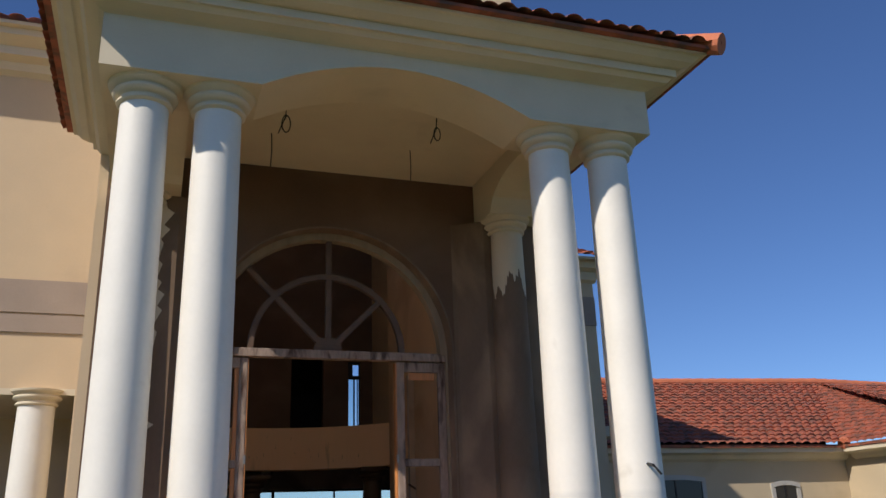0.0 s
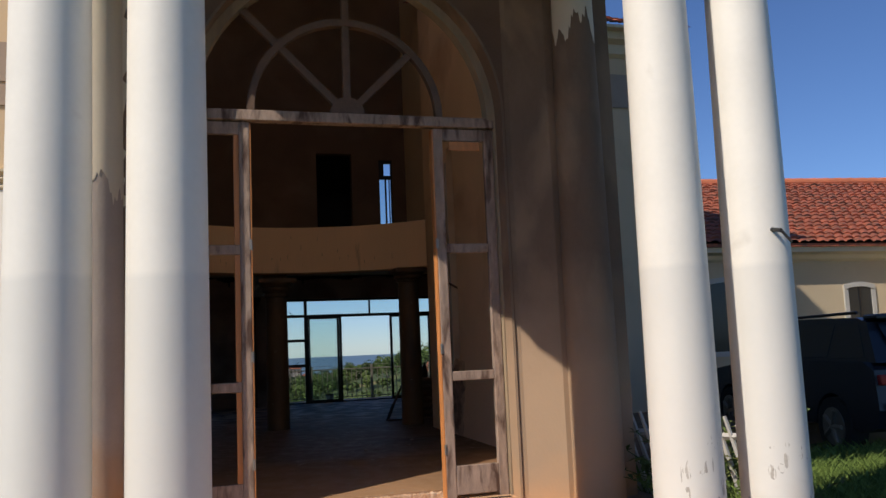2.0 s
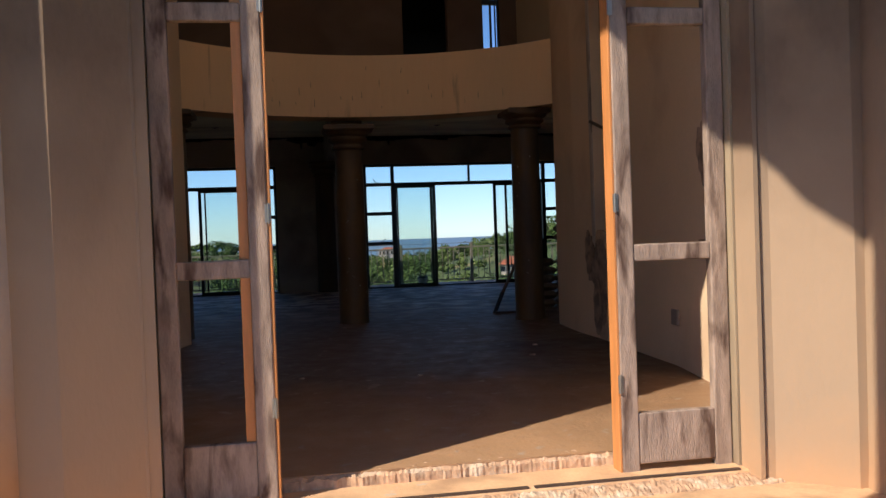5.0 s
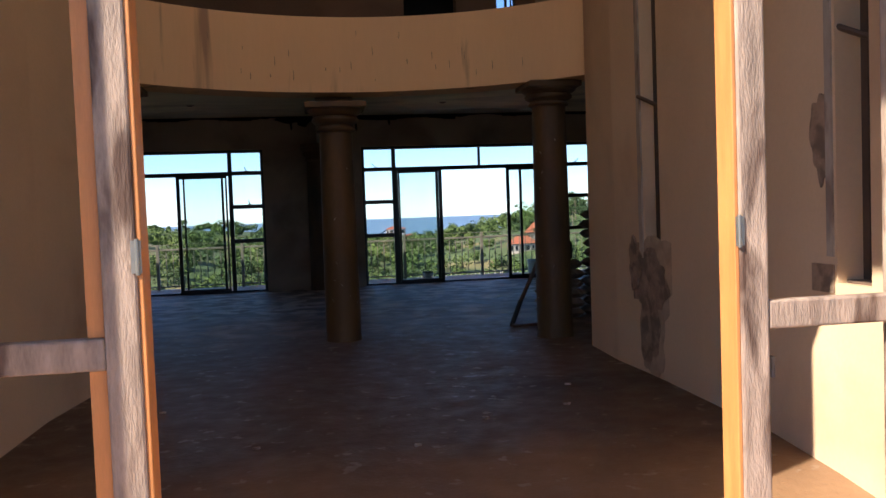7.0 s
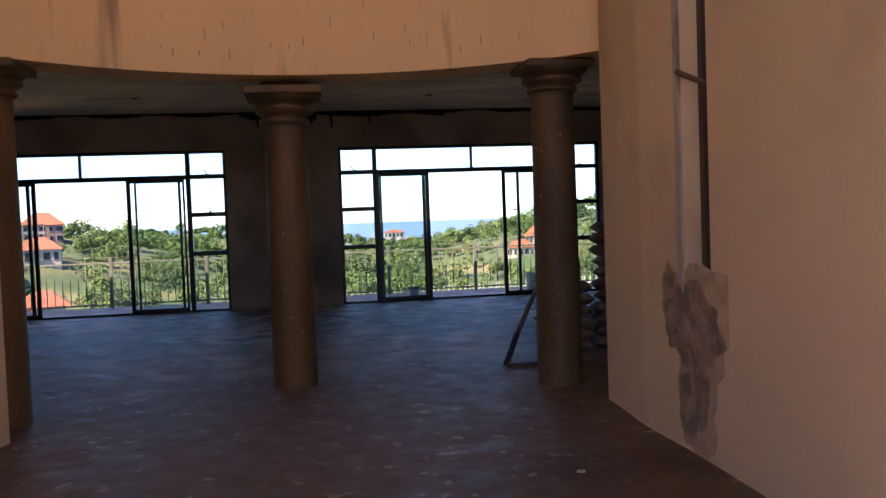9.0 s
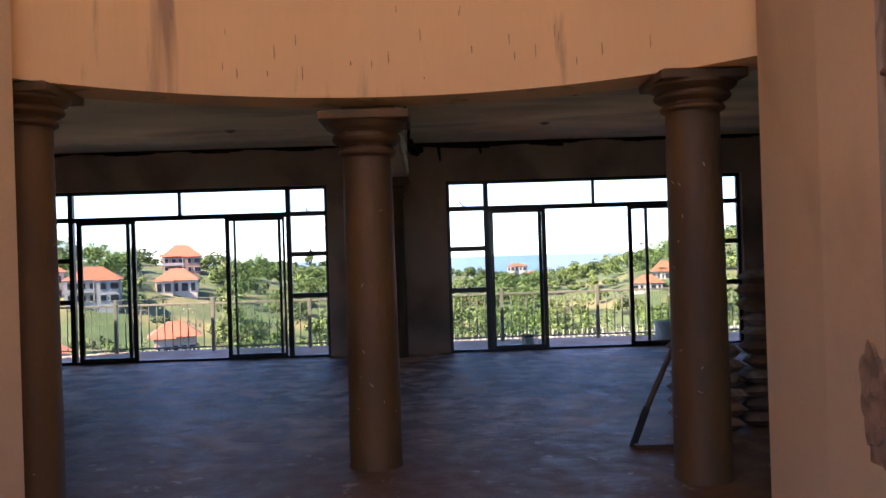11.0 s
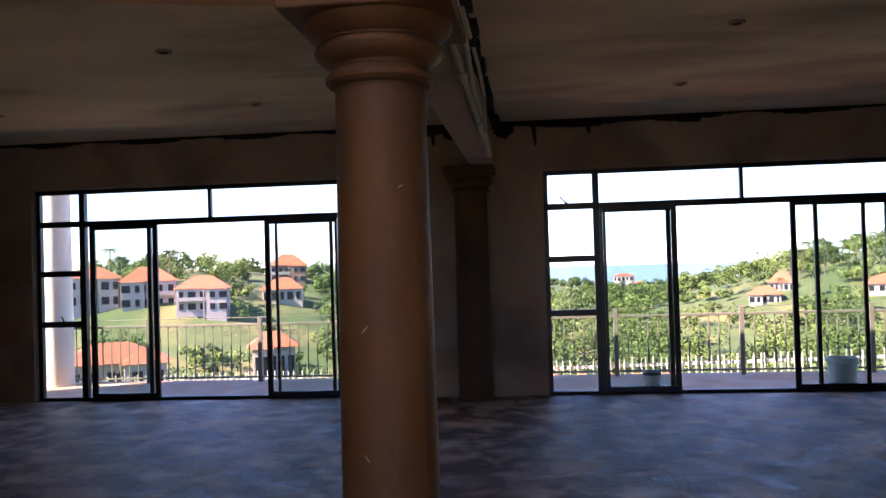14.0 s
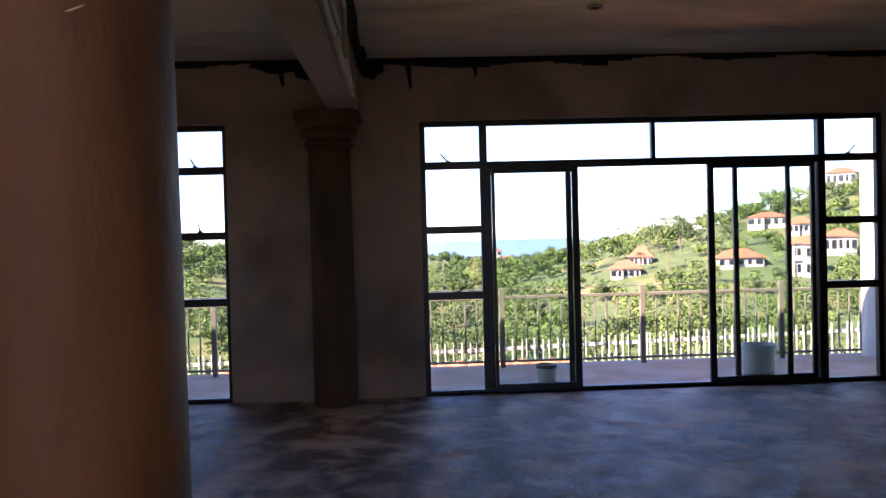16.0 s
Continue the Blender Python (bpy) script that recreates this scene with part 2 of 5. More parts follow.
TERRA = material("terracotta tile", (0.36, 0.1, 0.05), 0.8, vary=0.3, scale=4, grain=30, bump=0.2, stain=(0.16, 0.07, 0.045), stain_at=(0.45, 0.62), stain_scale=5, per_object=0.0)
TERRAB = material("terracotta ridge mortar", (0.55, 0.17, 0.08), 0.8, vary=0.2, scale=3, bump=0.2)
# darker copy of the door timber; the fanlight's shade is in its colour
FANWOOD_SHADED = material("weathered fanlight timber darkened for shade", (0.13, 0.078, 0.05), 0.7, vary=0.3, scale=5, grain=60, bump=0.3)
TIMBER = material("weathered grey-brown timber", (0.33, 0.24, 0.185), 0.75, vary=0.35, scale=9, grain=70, bump=0.45, stain=(0.085, 0.045, 0.03), stain_at=(0.5, 0.66), stain_scale=5, stretch=(2.2, 2.2, 0.55))
FRAME = material("pale worn timber frame", (0.33, 0.25, 0.16), 0.75, vary=0.15, scale=4, grain=40, bump=0.2, stain=(0.2, 0.14, 0.09), stain_at=(0.5, 0.75), stretch=(3, 3, 0.4))
RAW = material("orange varnished timber edge", (0.55, 0.22, 0.07), 0.5, vary=0.2, scale=6, grain=60, bump=0.1, stretch=(4, 4, 0.5))
ALU = material("black window frame", (0.012, 0.012, 0.014), 0.4, vary=0.2, bump=0.02)
STEEL = material("galvanised steel", (0.32, 0.31, 0.28), 0.4, metal=0.8, vary=0.15, bump=0.03)
RAIL = material("grey-green painted rail", (0.15, 0.14, 0.11), 0.55, vary=0.15, bump=0.03)
PALE = material("white fence paint", (0.46, 0.44, 0.4), 0.6, vary=0.08, bump=0.05, stain=(0.5, 0.46, 0.4), stain_at=(0.55, 0.75))
# near-black base colour carries the shade of rooms, chases and gaps
BLACK = material("black standing in for unlit recesses", (0.02, 0.018, 0.016), 0.9, vary=0.1)
GLASS = glass("clear window glass")
GLASSD = glass("dark window glass", (0.25, 0.27, 0.28), 0.03)


# ---------------- mesh helpers ----------------
def part(name, bm, mat, parent=None, label="", smooth=False):
    """Links a bmesh as one mesh object, under a parent if one is given."""
    me = bpy.data.meshes.new(name)
    bmesh.ops.recalc_face_normals(bm, faces=bm.faces)
    bm.to_mesh(me)
    bm.free()
    me.materials.append(mat)
    if smooth:
        for p in me.polygons:
            p.use_smooth = abs(p.normal.z) < 0.995
        me.set_sharp_from_angle(angle=radians(32))
    ob = new(name, me)
    if parent:
        ob.parent = parent
        ob.matrix_parent_inverse = parent.matrix_world.inverted() if parent.type != "EMPTY" else Matrix.Translation(parent.location).inverted()
    if label:
        ob["label"] = label
    return ob


def thing(name, at, label="", category="", group="", kind=""):
    ob = new(name)
    ob.location = at
    ob.empty_display_size = 0.1
    return tagged(ob, label, category, group, kind)


def structure(name, bm, mat, label="", smooth=False):
    return tagged(part(name, bm, mat, None, label, smooth), kind="structure")


def block(bm, x0, x1, y0, y1, z0, z1, bevel=0.0):
    vs = [bm.verts.new((x, y, z)) for x in (x0, x1) for y in (y0, y1) for z in (z0, z1)]
    for f in ((0, 1, 3, 2), (4, 6, 7, 5), (0, 4, 5, 1), (2, 3, 7, 6), (0, 2, 6, 4), (1, 5, 7, 3)):
        bm.faces.new([vs[i] for i in f])
    if bevel:
        es = {e for v in vs for e in v.link_edges}
        bmesh.ops.bevel(bm, geom=list(es), offset=bevel, segments=2, profile=0.5, affect="EDGES")
    return bm


def box(x0, x1, y0, y1, z0, z1, bevel=0.0):
    return block(bmesh.new(), x0, x1, y0, y1, z0, z1, bevel)


def prism(bm, outline, axis, a, b):
    """Extrudes an outline (pairs) along an axis from a to b. y: pairs are x, z; x: y, z; z: x, y."""
    def at(p, q):
        return {"y": (p[0], q, p[1]), "x": (q, p[0], p[1]), "z": (p[0], p[1], q)}[axis]
    lo, hi = [bm.verts.new(at(p, a)) for p in outline], [bm.verts.new(at(p, b)) for p in outline]
    k = len(outline)
    bm.faces.new(lo)
    bm.faces.new(hi[::-1])
    for i in range(k):
        bm.faces.new((lo[i], lo[(i + 1) % k], hi[(i + 1) % k], hi[i]))
    return bm


def lathe(bm, x, y, profile, segs=40, a0=0.0, a1=2 * math.pi):
    """Turns a profile of (radius, z) about an upright axis."""
    rings = []
    full = abs(a1 - a0 - 2 * math.pi) < 1e-6
    cnt = segs if full else segs + 1
    for r, z in profile:
        rings.append([bm.verts.new((x + r * math.cos(a0 + (a1 - a0) * i / segs), y + r * math.sin(a0 + (a1 - a0) * i / segs), z)) for i in range(cnt)])
    for lo, hi in zip(rings, rings[1:]):
        for i in range(cnt if full else cnt - 1):
            j = (i + 1) % cnt
            bm.faces.new((lo[i], lo[j], hi[j], hi[i]))
    if full:
        bm.faces.new(rings[0][::-1])
        bm.faces.new(rings[-1])
    return bm


def rod(bm, a, b, r=0.01, segs=8):
    """A straight round bar from a to b."""
    a, b = Vector(a), Vector(b)
    d = b - a
    q = d.to_track_quat("Z", "Y").to_matrix()
    lo, hi = [], []
    for i in range(segs):
        o = q @ Vector((r * math.cos(2 * math.pi * i / segs), r * math.sin(2 * math.pi * i / segs), 0))
        lo.append(bm.verts.new(a + o))
        hi.append(bm.verts.new(b + o))
    for i in range(segs):
        bm.faces.new((lo[i], lo[(i + 1) % segs], hi[(i + 1) % segs], hi[i]))
    bm.faces.new(lo[::-1])
    bm.faces.new(hi)
    return bm


def arc(cx, cz, r, a0, a1, n):
    return [(cx + r * math.cos(radians(a0 + (a1 - a0) * i / n)), cz + r * math.sin(radians(a0 + (a1 - a0) * i / n))) for i in range(n + 1)]


def strip_wall(bm, lower, upper, axis, a, b):
    """A wall between two lines of equal length (pairs), with its thickness along an axis: for arches."""
    for (p, q), (s, t) in zip(zip(lower, lower[1:]), zip(upper, upper[1:])):
        prism(bm, [p, q, t, s], axis, a, b)
    bmesh.ops.remove_doubles(bm, verts=bm.verts, dist=1e-5)
    seen = {}
    for f in bm.faces:
        seen.setdefault(tuple(sorted(v.index for v in f.verts)), []).append(f)
    return bm


def holed_wall(bm, u0, u1, z0, z1, holes, axis, a, b):
    """A straight wall with rectangular openings (u0, u1, z0, z1)."""
    us = sorted({u0, u1, *[v for h in holes for v in h[:2]]})
    zs = sorted({z0, z1, *[v for h in holes for v in h[2:]]})
    keep = set()
    for i in range(len(us) - 1):
        for j in range(len(zs) - 1):
            mu, mz = (us[i] + us[i + 1]) / 2, (zs[j] + zs[j + 1]) / 2
            if not any(h[0] < mu < h[1] and h[2] < mz < h[3] for h in holes):
                keep.add((i, j))
    made = {}
    def v(i, j, k):
        if (i, j, k) not in made:
            w = (a, b)[k]
            made[i, j, k] = bm.verts.new((us[i], w, zs[j]) if axis == "y" else (w, us[i], zs[j]))
        return made[i, j, k]
    for i, j in keep:
        bm.faces.new((v(i, j, 0), v(i + 1, j, 0), v(i + 1, j + 1, 0), v(i, j + 1, 0)))
        bm.faces.new((v(i, j, 1), v(i, j + 1, 1), v(i + 1, j + 1, 1), v(i + 1, j, 1)))
        for di, dj, p, q in ((-1, 0, (i, j), (i, j + 1)), (1, 0, (i + 1, j + 1), (i + 1, j)), (0, -1, (i + 1, j), (i, j)), (0, 1, (i, j + 1), (i + 1, j + 1))):
            if (i + di, j + dj) not in keep:
                bm.faces.new((v(*p, 0), v(*q, 0), v(*q, 1), v(*p, 1)))
    return bm


def tile_roof(name, a, b, c, d, pitch=0.23, course=0.34, mat=None, label="", step=0.035, fine=6):
    """Roof tiles on the slope a-b (eave) to d-c (ridge): barrel rows up the slope, stepped course by course."""
    a, b, c, d = (Vector(p) for p in (a, b, c, d))
    length = max((b - a).length, (c - d).length)
    up = ((d - a).length + (c - b).length) / 2
    nu, nv = int(length / pitch) * fine, int(up / course)
    along = (b - a).normalized()
    normal = along.cross((d - a).normalized())
    if normal.z < 0:
        normal = -normal
    verts, faces = [], []
    for j in range(nv):
        for k, lift in ((0, step), (1, 0.0)):
            t = (j + k) / nv
            p0, p1 = a.lerp(d, t), b.lerp(c, t)
            w = (p1 - p0).length
            for i in range(nu + 1):
                s = i / nu
                p = p0.lerp(p1, s)
                phase = (p - a).dot(along) / pitch * 2 * math.pi
                h = 0.055 * math.sqrt(abs(math.sin(phase / 2))) - 0.02 + lift + (0.012 * math.sin(j * 7.3 + int(phase / 6.2832) * 3.1))
                q = p + normal * h
                verts.append(q[:])
    row = nu + 1
    for j in range(2 * nv - 1):
        for i in range(nu):
            o = j * row + i
            faces.append((o, o + 1, o + row + 1, o + row))
    me = bpy.data.meshes.new(name)
    me.from_pydata(verts, [], faces)
    me.materials.append(mat or TERRA)
    return tagged(new(name, me), label, kind="stuff")


# ---------------- ground and distance ----------------
def lerp(a, b, t):
    t = max(0.0, min(1.0, t))
    t = t * t * (3 - 2 * t)
    return a + (b - a) * t


def land(x, y):
    """Height of the land."""
    if y < 24.6:
        return 0.0
    fall = -2.0 + lerp(0, -5.5, (y - 30) / 12) + lerp(0, -11, (y - 40) / 60) + lerp(0, -8, (y - 100) / 400)
    left = 21 * math.exp(-(((x + 95) / 90) ** 2 + ((y - 225) / 55) ** 2))
    left2 = 22 * math.exp(-(((x + 60) / 120) ** 2 + ((y - 420) / 120) ** 2))
    terrace = 7.5 * math.exp(-(((x + 70) / 30) ** 2 + ((y - 172) / 26) ** 2))
    right = 44 * math.exp(-(((x - 190) / 105) ** 2 + ((y - 270) / 110) ** 2))
    right2 = 7 * math.exp(-(((x - 70) / 40) ** 2 + ((y - 230) / 60) ** 2))
    roll = 1.2 * noise.noise(Vector((x / 60, y / 60, 0))) * min(1, max(0, (y - 40) / 60))
    shore = lerp(0, -30, (y - 900) / 300)
    return fall + left + left2 + terrace + right + right2 + roll + shore


GRASS = material("rough green ground", (0.05, 0.075, 0.022), 0.95, vary=0.4, scale=0.3, grain=8, bump=0.3, stain=(0.16, 0.13, 0.05), stain_at=(0.5, 0.7), stain_scale=0.08)
# sea base colour is lightened to hold the distance haze
SEA = material("blue sea", (0.1, 0.17, 0.24), 0.6, vary=0.1, scale=0.01, grain=0.1, bump=0.05)
xs = np.concatenate([np.linspace(-900, -160, 20), np.linspace(-150, 250, 101), np.linspace(260, 1200, 20)])
ys = np.concatenate([np.linspace(-300, 20, 10), np.array([24.5, 24.7]), np.linspace(26, 100, 31), np.linspace(105, 500, 60), np.linspace(520, 1300, 20)])
gv = [(float(x), float(y), land(x, y)) for y in ys for x in xs]
gw = len(xs)
gf = [(j * gw + i, j * gw + i + 1, (j + 1) * gw + i + 1, (j + 1) * gw + i) for j in range(len(ys) - 1) for i in range(gw - 1)]
gm = bpy.data.meshes.new("ground")
gm.from_pydata(gv, [], gf)
gm.materials.append(GRASS)
for p in gm.polygons:
    p.use_smooth = True
ground = tagged(new("ground", gm), "rough green grassy land falling to a wooded valley", kind="structure")
bm = bmesh.new()
vs = [bm.verts.new(p) for p in ((-4700, 600, -34), (4700, 600, -34), (4700, 4700, -34), (-4700, 4700, -34))]
bm.faces.new(vs)
structure("sea", bm, SEA, "calm blue sea at the horizon")

# ---------------- portico ----------------
FL = 0.27
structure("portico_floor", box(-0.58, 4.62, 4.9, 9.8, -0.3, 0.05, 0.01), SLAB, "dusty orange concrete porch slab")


def column(x, y, z0, z1, r0, r1, mat, capital, label, square=0.0, group="portico columns"):
    """A round tapered column with a turned capital, and a square top where it has one."""
    t = thing("column", (x, y, z0), label, "column", group)
    h = z1 - z0
    cap = capital
    prof = [(r0 + 0.006, z0)] + [(r0 + (r1 - r0) * s ** 1.5, z0 + (h - cap) * s) for s in (0.02, 0.2, 0.4, 0.6, 0.8, 0.97, 1.0)]
    part("shaft", lathe(bmesh.new(), x, y, prof, 48), mat, t, smooth=True)
    zc = z1 - cap
    k = cap
    top = k if not square else k - 0.06
    steps = ((0, 0), (0.02, 0.02), (0.034, 0.08), (0.036, 0.15), (0.024, 0.22), (0.014, 0.26), (0.016, 0.33), (0.045, 0.38), (0.068, 0.47), (0.074, 0.55), (0.066, 0.63), (0.052, 0.67), (0.056, 0.71), (0.085, 0.78), (0.108, 0.88), (0.114, 1.0))
    ring = [(r1 + a, zc + b * top) for a, b in steps]
    part("capital", lathe(bmesh.new(), x, y, ring, 48), mat if square else TRIM, t, smooth=True)
    if square:
        part("abacus", box(x - square, x + square, y - square, y + square, z1 - 0.065, z1 - 0.01, 0.008), mat, t)
        part("abacus_top", box(x - square + 0.03, x + square - 0.03, y - square + 0.03, y + square - 0.03, z1 - 0.01, z1), mat, t)
    return t


AX = 1.94
for x in (-0.28, 0.335, 3.54, 4.2):
    column(x, 6.75, 0.05, 5.42, 0.23, 0.2, WHITE, 0.2, "tall white-painted plaster column on the porch slab, scuffed near its foot")
for fx, fy in ((-1, 9.21), (1, 9.16)):
    q = [(AX + fx * a, b) for a, b in ((1.475, 9.402), (1.53, 9.39), (1.84, fy), (2.3, fy), (2.56, fy + 0.04), (2.56, 9.42))]
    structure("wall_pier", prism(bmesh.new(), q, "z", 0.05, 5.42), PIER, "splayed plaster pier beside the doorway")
column(-0.31, 9.26, 0.05, 5.42, 0.24, 0.2, PRIMER, 0.2, "tall half-painted plaster column against the entrance wall")
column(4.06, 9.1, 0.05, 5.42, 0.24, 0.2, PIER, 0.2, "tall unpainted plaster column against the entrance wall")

# ragged lower edge of the paint on the wall columns
paint_rnd = random.Random(12)
for x, yc, zb, mat in ((4.06, 9.1, 4.55, TRIM), (-0.31, 9.26, 2.95, TRIM)):
    bm = bmesh.new()
    lo, hi = [], []
    for i in range(49):
        a = math.pi + math.pi * i / 48
        zz = zb + 0.12 * math.sin(3 * a) + 0.07 * math.sin(9 * a) + paint_rnd.uniform(-0.05, 0.05)
        rows = []
        for k in range(7):
            zk = zz + (5.22 - zz) * k / 6
            rk = 0.2445 - 0.04 * (max(0.0, zk - 0.05) / 5.17) ** 1.5
            rows.append(bm.verts.new((x + rk * math.cos(a), yc + rk * math.sin(a), zk)))
        lo.append(rows)
    for p, q in zip(lo, lo[1:]):
        for k in range(6):
            bm.faces.new((p[k], q[k], q[k + 1], p[k + 1]))
    structure("column_paint", bm, mat, "ragged cream paint on an unfinished column")
# brushed edge of the cream paint where it stops on the bare pier
edge = []
z = 2.85
while z < 5.4:
    edge.append((-0.1 + 0.035 * math.sin(z * 5) + 0.03 * (z - 2.85) + paint_rnd.uniform(0, 0.05), z))
    edge.append((-0.12 + 0.03 * (z - 2.85) + paint_rnd.uniform(-0.03, 0.02), z + 0.05))
    z += paint_rnd.uniform(0.1, 0.26)
structure("pier_paint", prism(bmesh.new(), [(-0.3, 2.6), (-0.2, 2.7)] + edge + [(-0.08, 5.41), (-0.3, 5.41)], "y", 9.204, 9.21), TRIM, "ragged cream paint brushed onto a bare pier")

# front beam with its flat arch
bm = bmesh.new()
ax = [0.67 + (3.21 - 0.67) * i / 24 for i in range(25)]
az = [5.42 + 0.34 * (1 - ((x - AX) / 1.27) ** 2) for x in ax]
strip_wall(bm, list(zip(ax, az)), [(x, 6.0) for x in ax], "y", 6.4, 7.1)
block(bm, -0.65, 0.67, 6.4, 7.1, 5.42, 6.0)
block(bm, 3.21, 4.52, 6.4, 7.1, 5.42, 6.0)
structure("portico_beam", bm, TRIM, "cream plaster porch beam with a flat arch")
for x0, x1 in ((-0.65, 0.1), (3.76, 4.52)):
    bm = bmesh.new()
    ya = [7.1 + (8.85 - 7.1) * i / 16 for i in range(17)]
    za = [5.42 + (0.12 if x0 < 0 else 0.36) * math.sqrt(max(0, 1 - ((y - 7.975) / 0.875) ** 2)) for y in ya]
    strip_wall(bm, list(zip(ya, za)), [(y, 6.0) for y in ya], "x", x0, x1)
    block(bm, x0, x1, 8.85, 9.4, 5.42, 6.0)
    structure("portico_side_beam", bm, TRIM, "cream plaster side beam with a low arch")
structure("portico_ceiling", box(0.1, 3.76, 7.1, 9.4, 5.99, 6.12), TRIM, "cream plastered porch ceiling")
# cornice: a moulded profile swept round three sides
prof = [(0.0, 5.9), (0.05, 5.92), (0.16, 5.94), (0.2, 5.98), (0.235, 5.98), (0.235, 6.06), (0.28, 6.06), (0.36, 6.09), (0.42, 6.14), (0.46, 6.14), (0.46, 6.22), (0.0, 6.22)]
bm = bmesh.new()
rings = []
for cx, cy, sx, sy in ((-0.65, 9.4, -1, 0), (-0.65, 6.4, -1, -1), (4.52, 6.4, 1, -1), (4.52, 9.4, 1, 0)):
    rings.append([bm.verts.new((cx + sx * dd, cy + sy * dd, z)) for dd, z in prof])
for r0, r1 in zip(rings, rings[1:]):
    for i in range(len(prof)):
        j = (i + 1) % len(prof)
        bm.faces.new((r0[i], r0[j], r1[j], r1[i]))
structure("portico_cornice", bm, TRIM, "cream moulded plaster cornice round the porch")
RZ, E = 6.19, 0.57
tile_roof("portico_roof", (-0.65 - E, 6.4 - E, RZ), (4.52 + E, 6.4 - E, RZ), (4.52 - 1.6, 9.0, RZ + 1.3), (-0.65 + 1.6, 9.0, RZ + 1.3), pitch=0.17, fine=8, label="terracotta barrel-tiled hipped porch roof")
tile_roof("portico_roof", (-0.65 - E, 9.4, RZ), (-0.65 - E, 6.4 - E, RZ), (0.95, 9.0, RZ + 1.3), (0.95, 9.4, RZ + 1.3), pitch=0.17, fine=8, label="terracotta barrel-tiled hipped porch roof")
tile_roof("portico_roof", (4.52 + E, 6.4 - E, RZ), (4.52 + E, 9.4, RZ), (2.92, 9.4, RZ + 1.3), (2.92, 9.0, RZ + 1.3), pitch=0.17, fine=8, label="terracotta barrel-tiled hipped porch roof")
structure("roof_deck", box(-1.18, 5.05, 5.87, 9.4, 6.165, 6.2), TERRA, "dark red roof battens under the tiles")

# entrance wall with the arched opening
CX, CZ, RI = 1.9, 3.76, 1.5
bm = bmesh.new()
pts = arc(CX, CZ, RI, 180, 0, 32)
strip_wall(bm, pts, [(x, 6.1) for x, z in pts], "y", 9.4, 9.75)
block(bm, -0.7, CX - RI, 9.4, 9.75, 0.0, 6.1)
block(bm, CX + RI, 4.5, 9.4, 9.75, 0.0, 6.1)
structure("wall_entrance", bm, PORTICO, "brown bare-plastered entrance wall with an arched doorway")
bm = bmesh.new()
strip_wall(bm, arc(CX, CZ, RI - 0.015, 180, 0, 32), arc(CX, CZ, RI + 0.01, 180, 0, 32), "y", 9.385, 9.575)
block(bm, CX - RI - 0.01, CX - RI + 0.015, 9.385, 9.575, 0.05, CZ)
block(bm, CX + RI - 0.015, CX + RI + 0.01, 9.385, 9.575, 0.05, CZ)
structure("trim_reveal", bm, PIER, "pale plaster reveal of the doorway arch")
# the opening is unseen, added to let more light into the foyer
structure("wall_tower", holed_wall(bmesh.new(), -0.7, 4.5, 6.1, 9.9, [(0.2, 3.3, 7.7, 9.3)], "y", 9.4, 9.75), CREAM, "cream upper wall above the porch roof")

# ---------------- entrance door ----------------
DY0, DY1 = 9.63, 9.69
door = thing("entrance_door", (CX, 9.66, 0.05), "tall weathered timber arched door frame with fanlight, its glass missing", "door")
bm = bmesh.new()
for x0, x1 in ((CX - RI, CX - RI + 0.03), (CX + RI - 0.03, CX + RI)):
    block(bm, x0, x1, 9.58, 9.72, 0.05, CZ, 0.004)
strip_wall(bm, arc(CX, CZ, RI - 0.1, 180, 0, 32), arc(CX, CZ, RI, 180, 0, 32), "y", 9.58, 9.72)
part("door_frame", bm, FRAME, door, "pale worn timber frame")
part("transom", box(CX - RI + 0.03, CX + RI - 0.03, 9.59, 9.71, 3.68, 3.78, 0.008), TIMBER, door)
bm = bmesh.new()
strip_wall(bm, arc(CX, 3.78, 0.88, 180, 0, 28), arc(CX, 3.78, 0.95, 180, 0, 28), "y", 9.62, 9.7)
part("fanlight_arch", bm, FANWOOD_SHADED, door)
part("fanlight_hub", prism(bmesh.new(), arc(CX, 3.78, 0.17, 180, 0, 14), "y", 9.62, 9.7), FANWOOD_SHADED, door)
for ang, r1 in ((90, 1.38), (135, 1.38), (45, 0.9)):
    u, w = Vector((math.cos(radians(ang)), math.sin(radians(ang)))), 0.035
    nrm = Vector((-u.y, u.x)) * w
    c = Vector((CX, 3.78))
    q = [c + u * 0.15 - nrm, c + u * r1 - nrm, c + u * r1 + nrm, c + u * 0.15 + nrm]
    part("fanlight_bar", prism(bmesh.new(), [tuple(v) for v in q], "y", 9.63, 9.69), FANWOOD_SHADED, door)


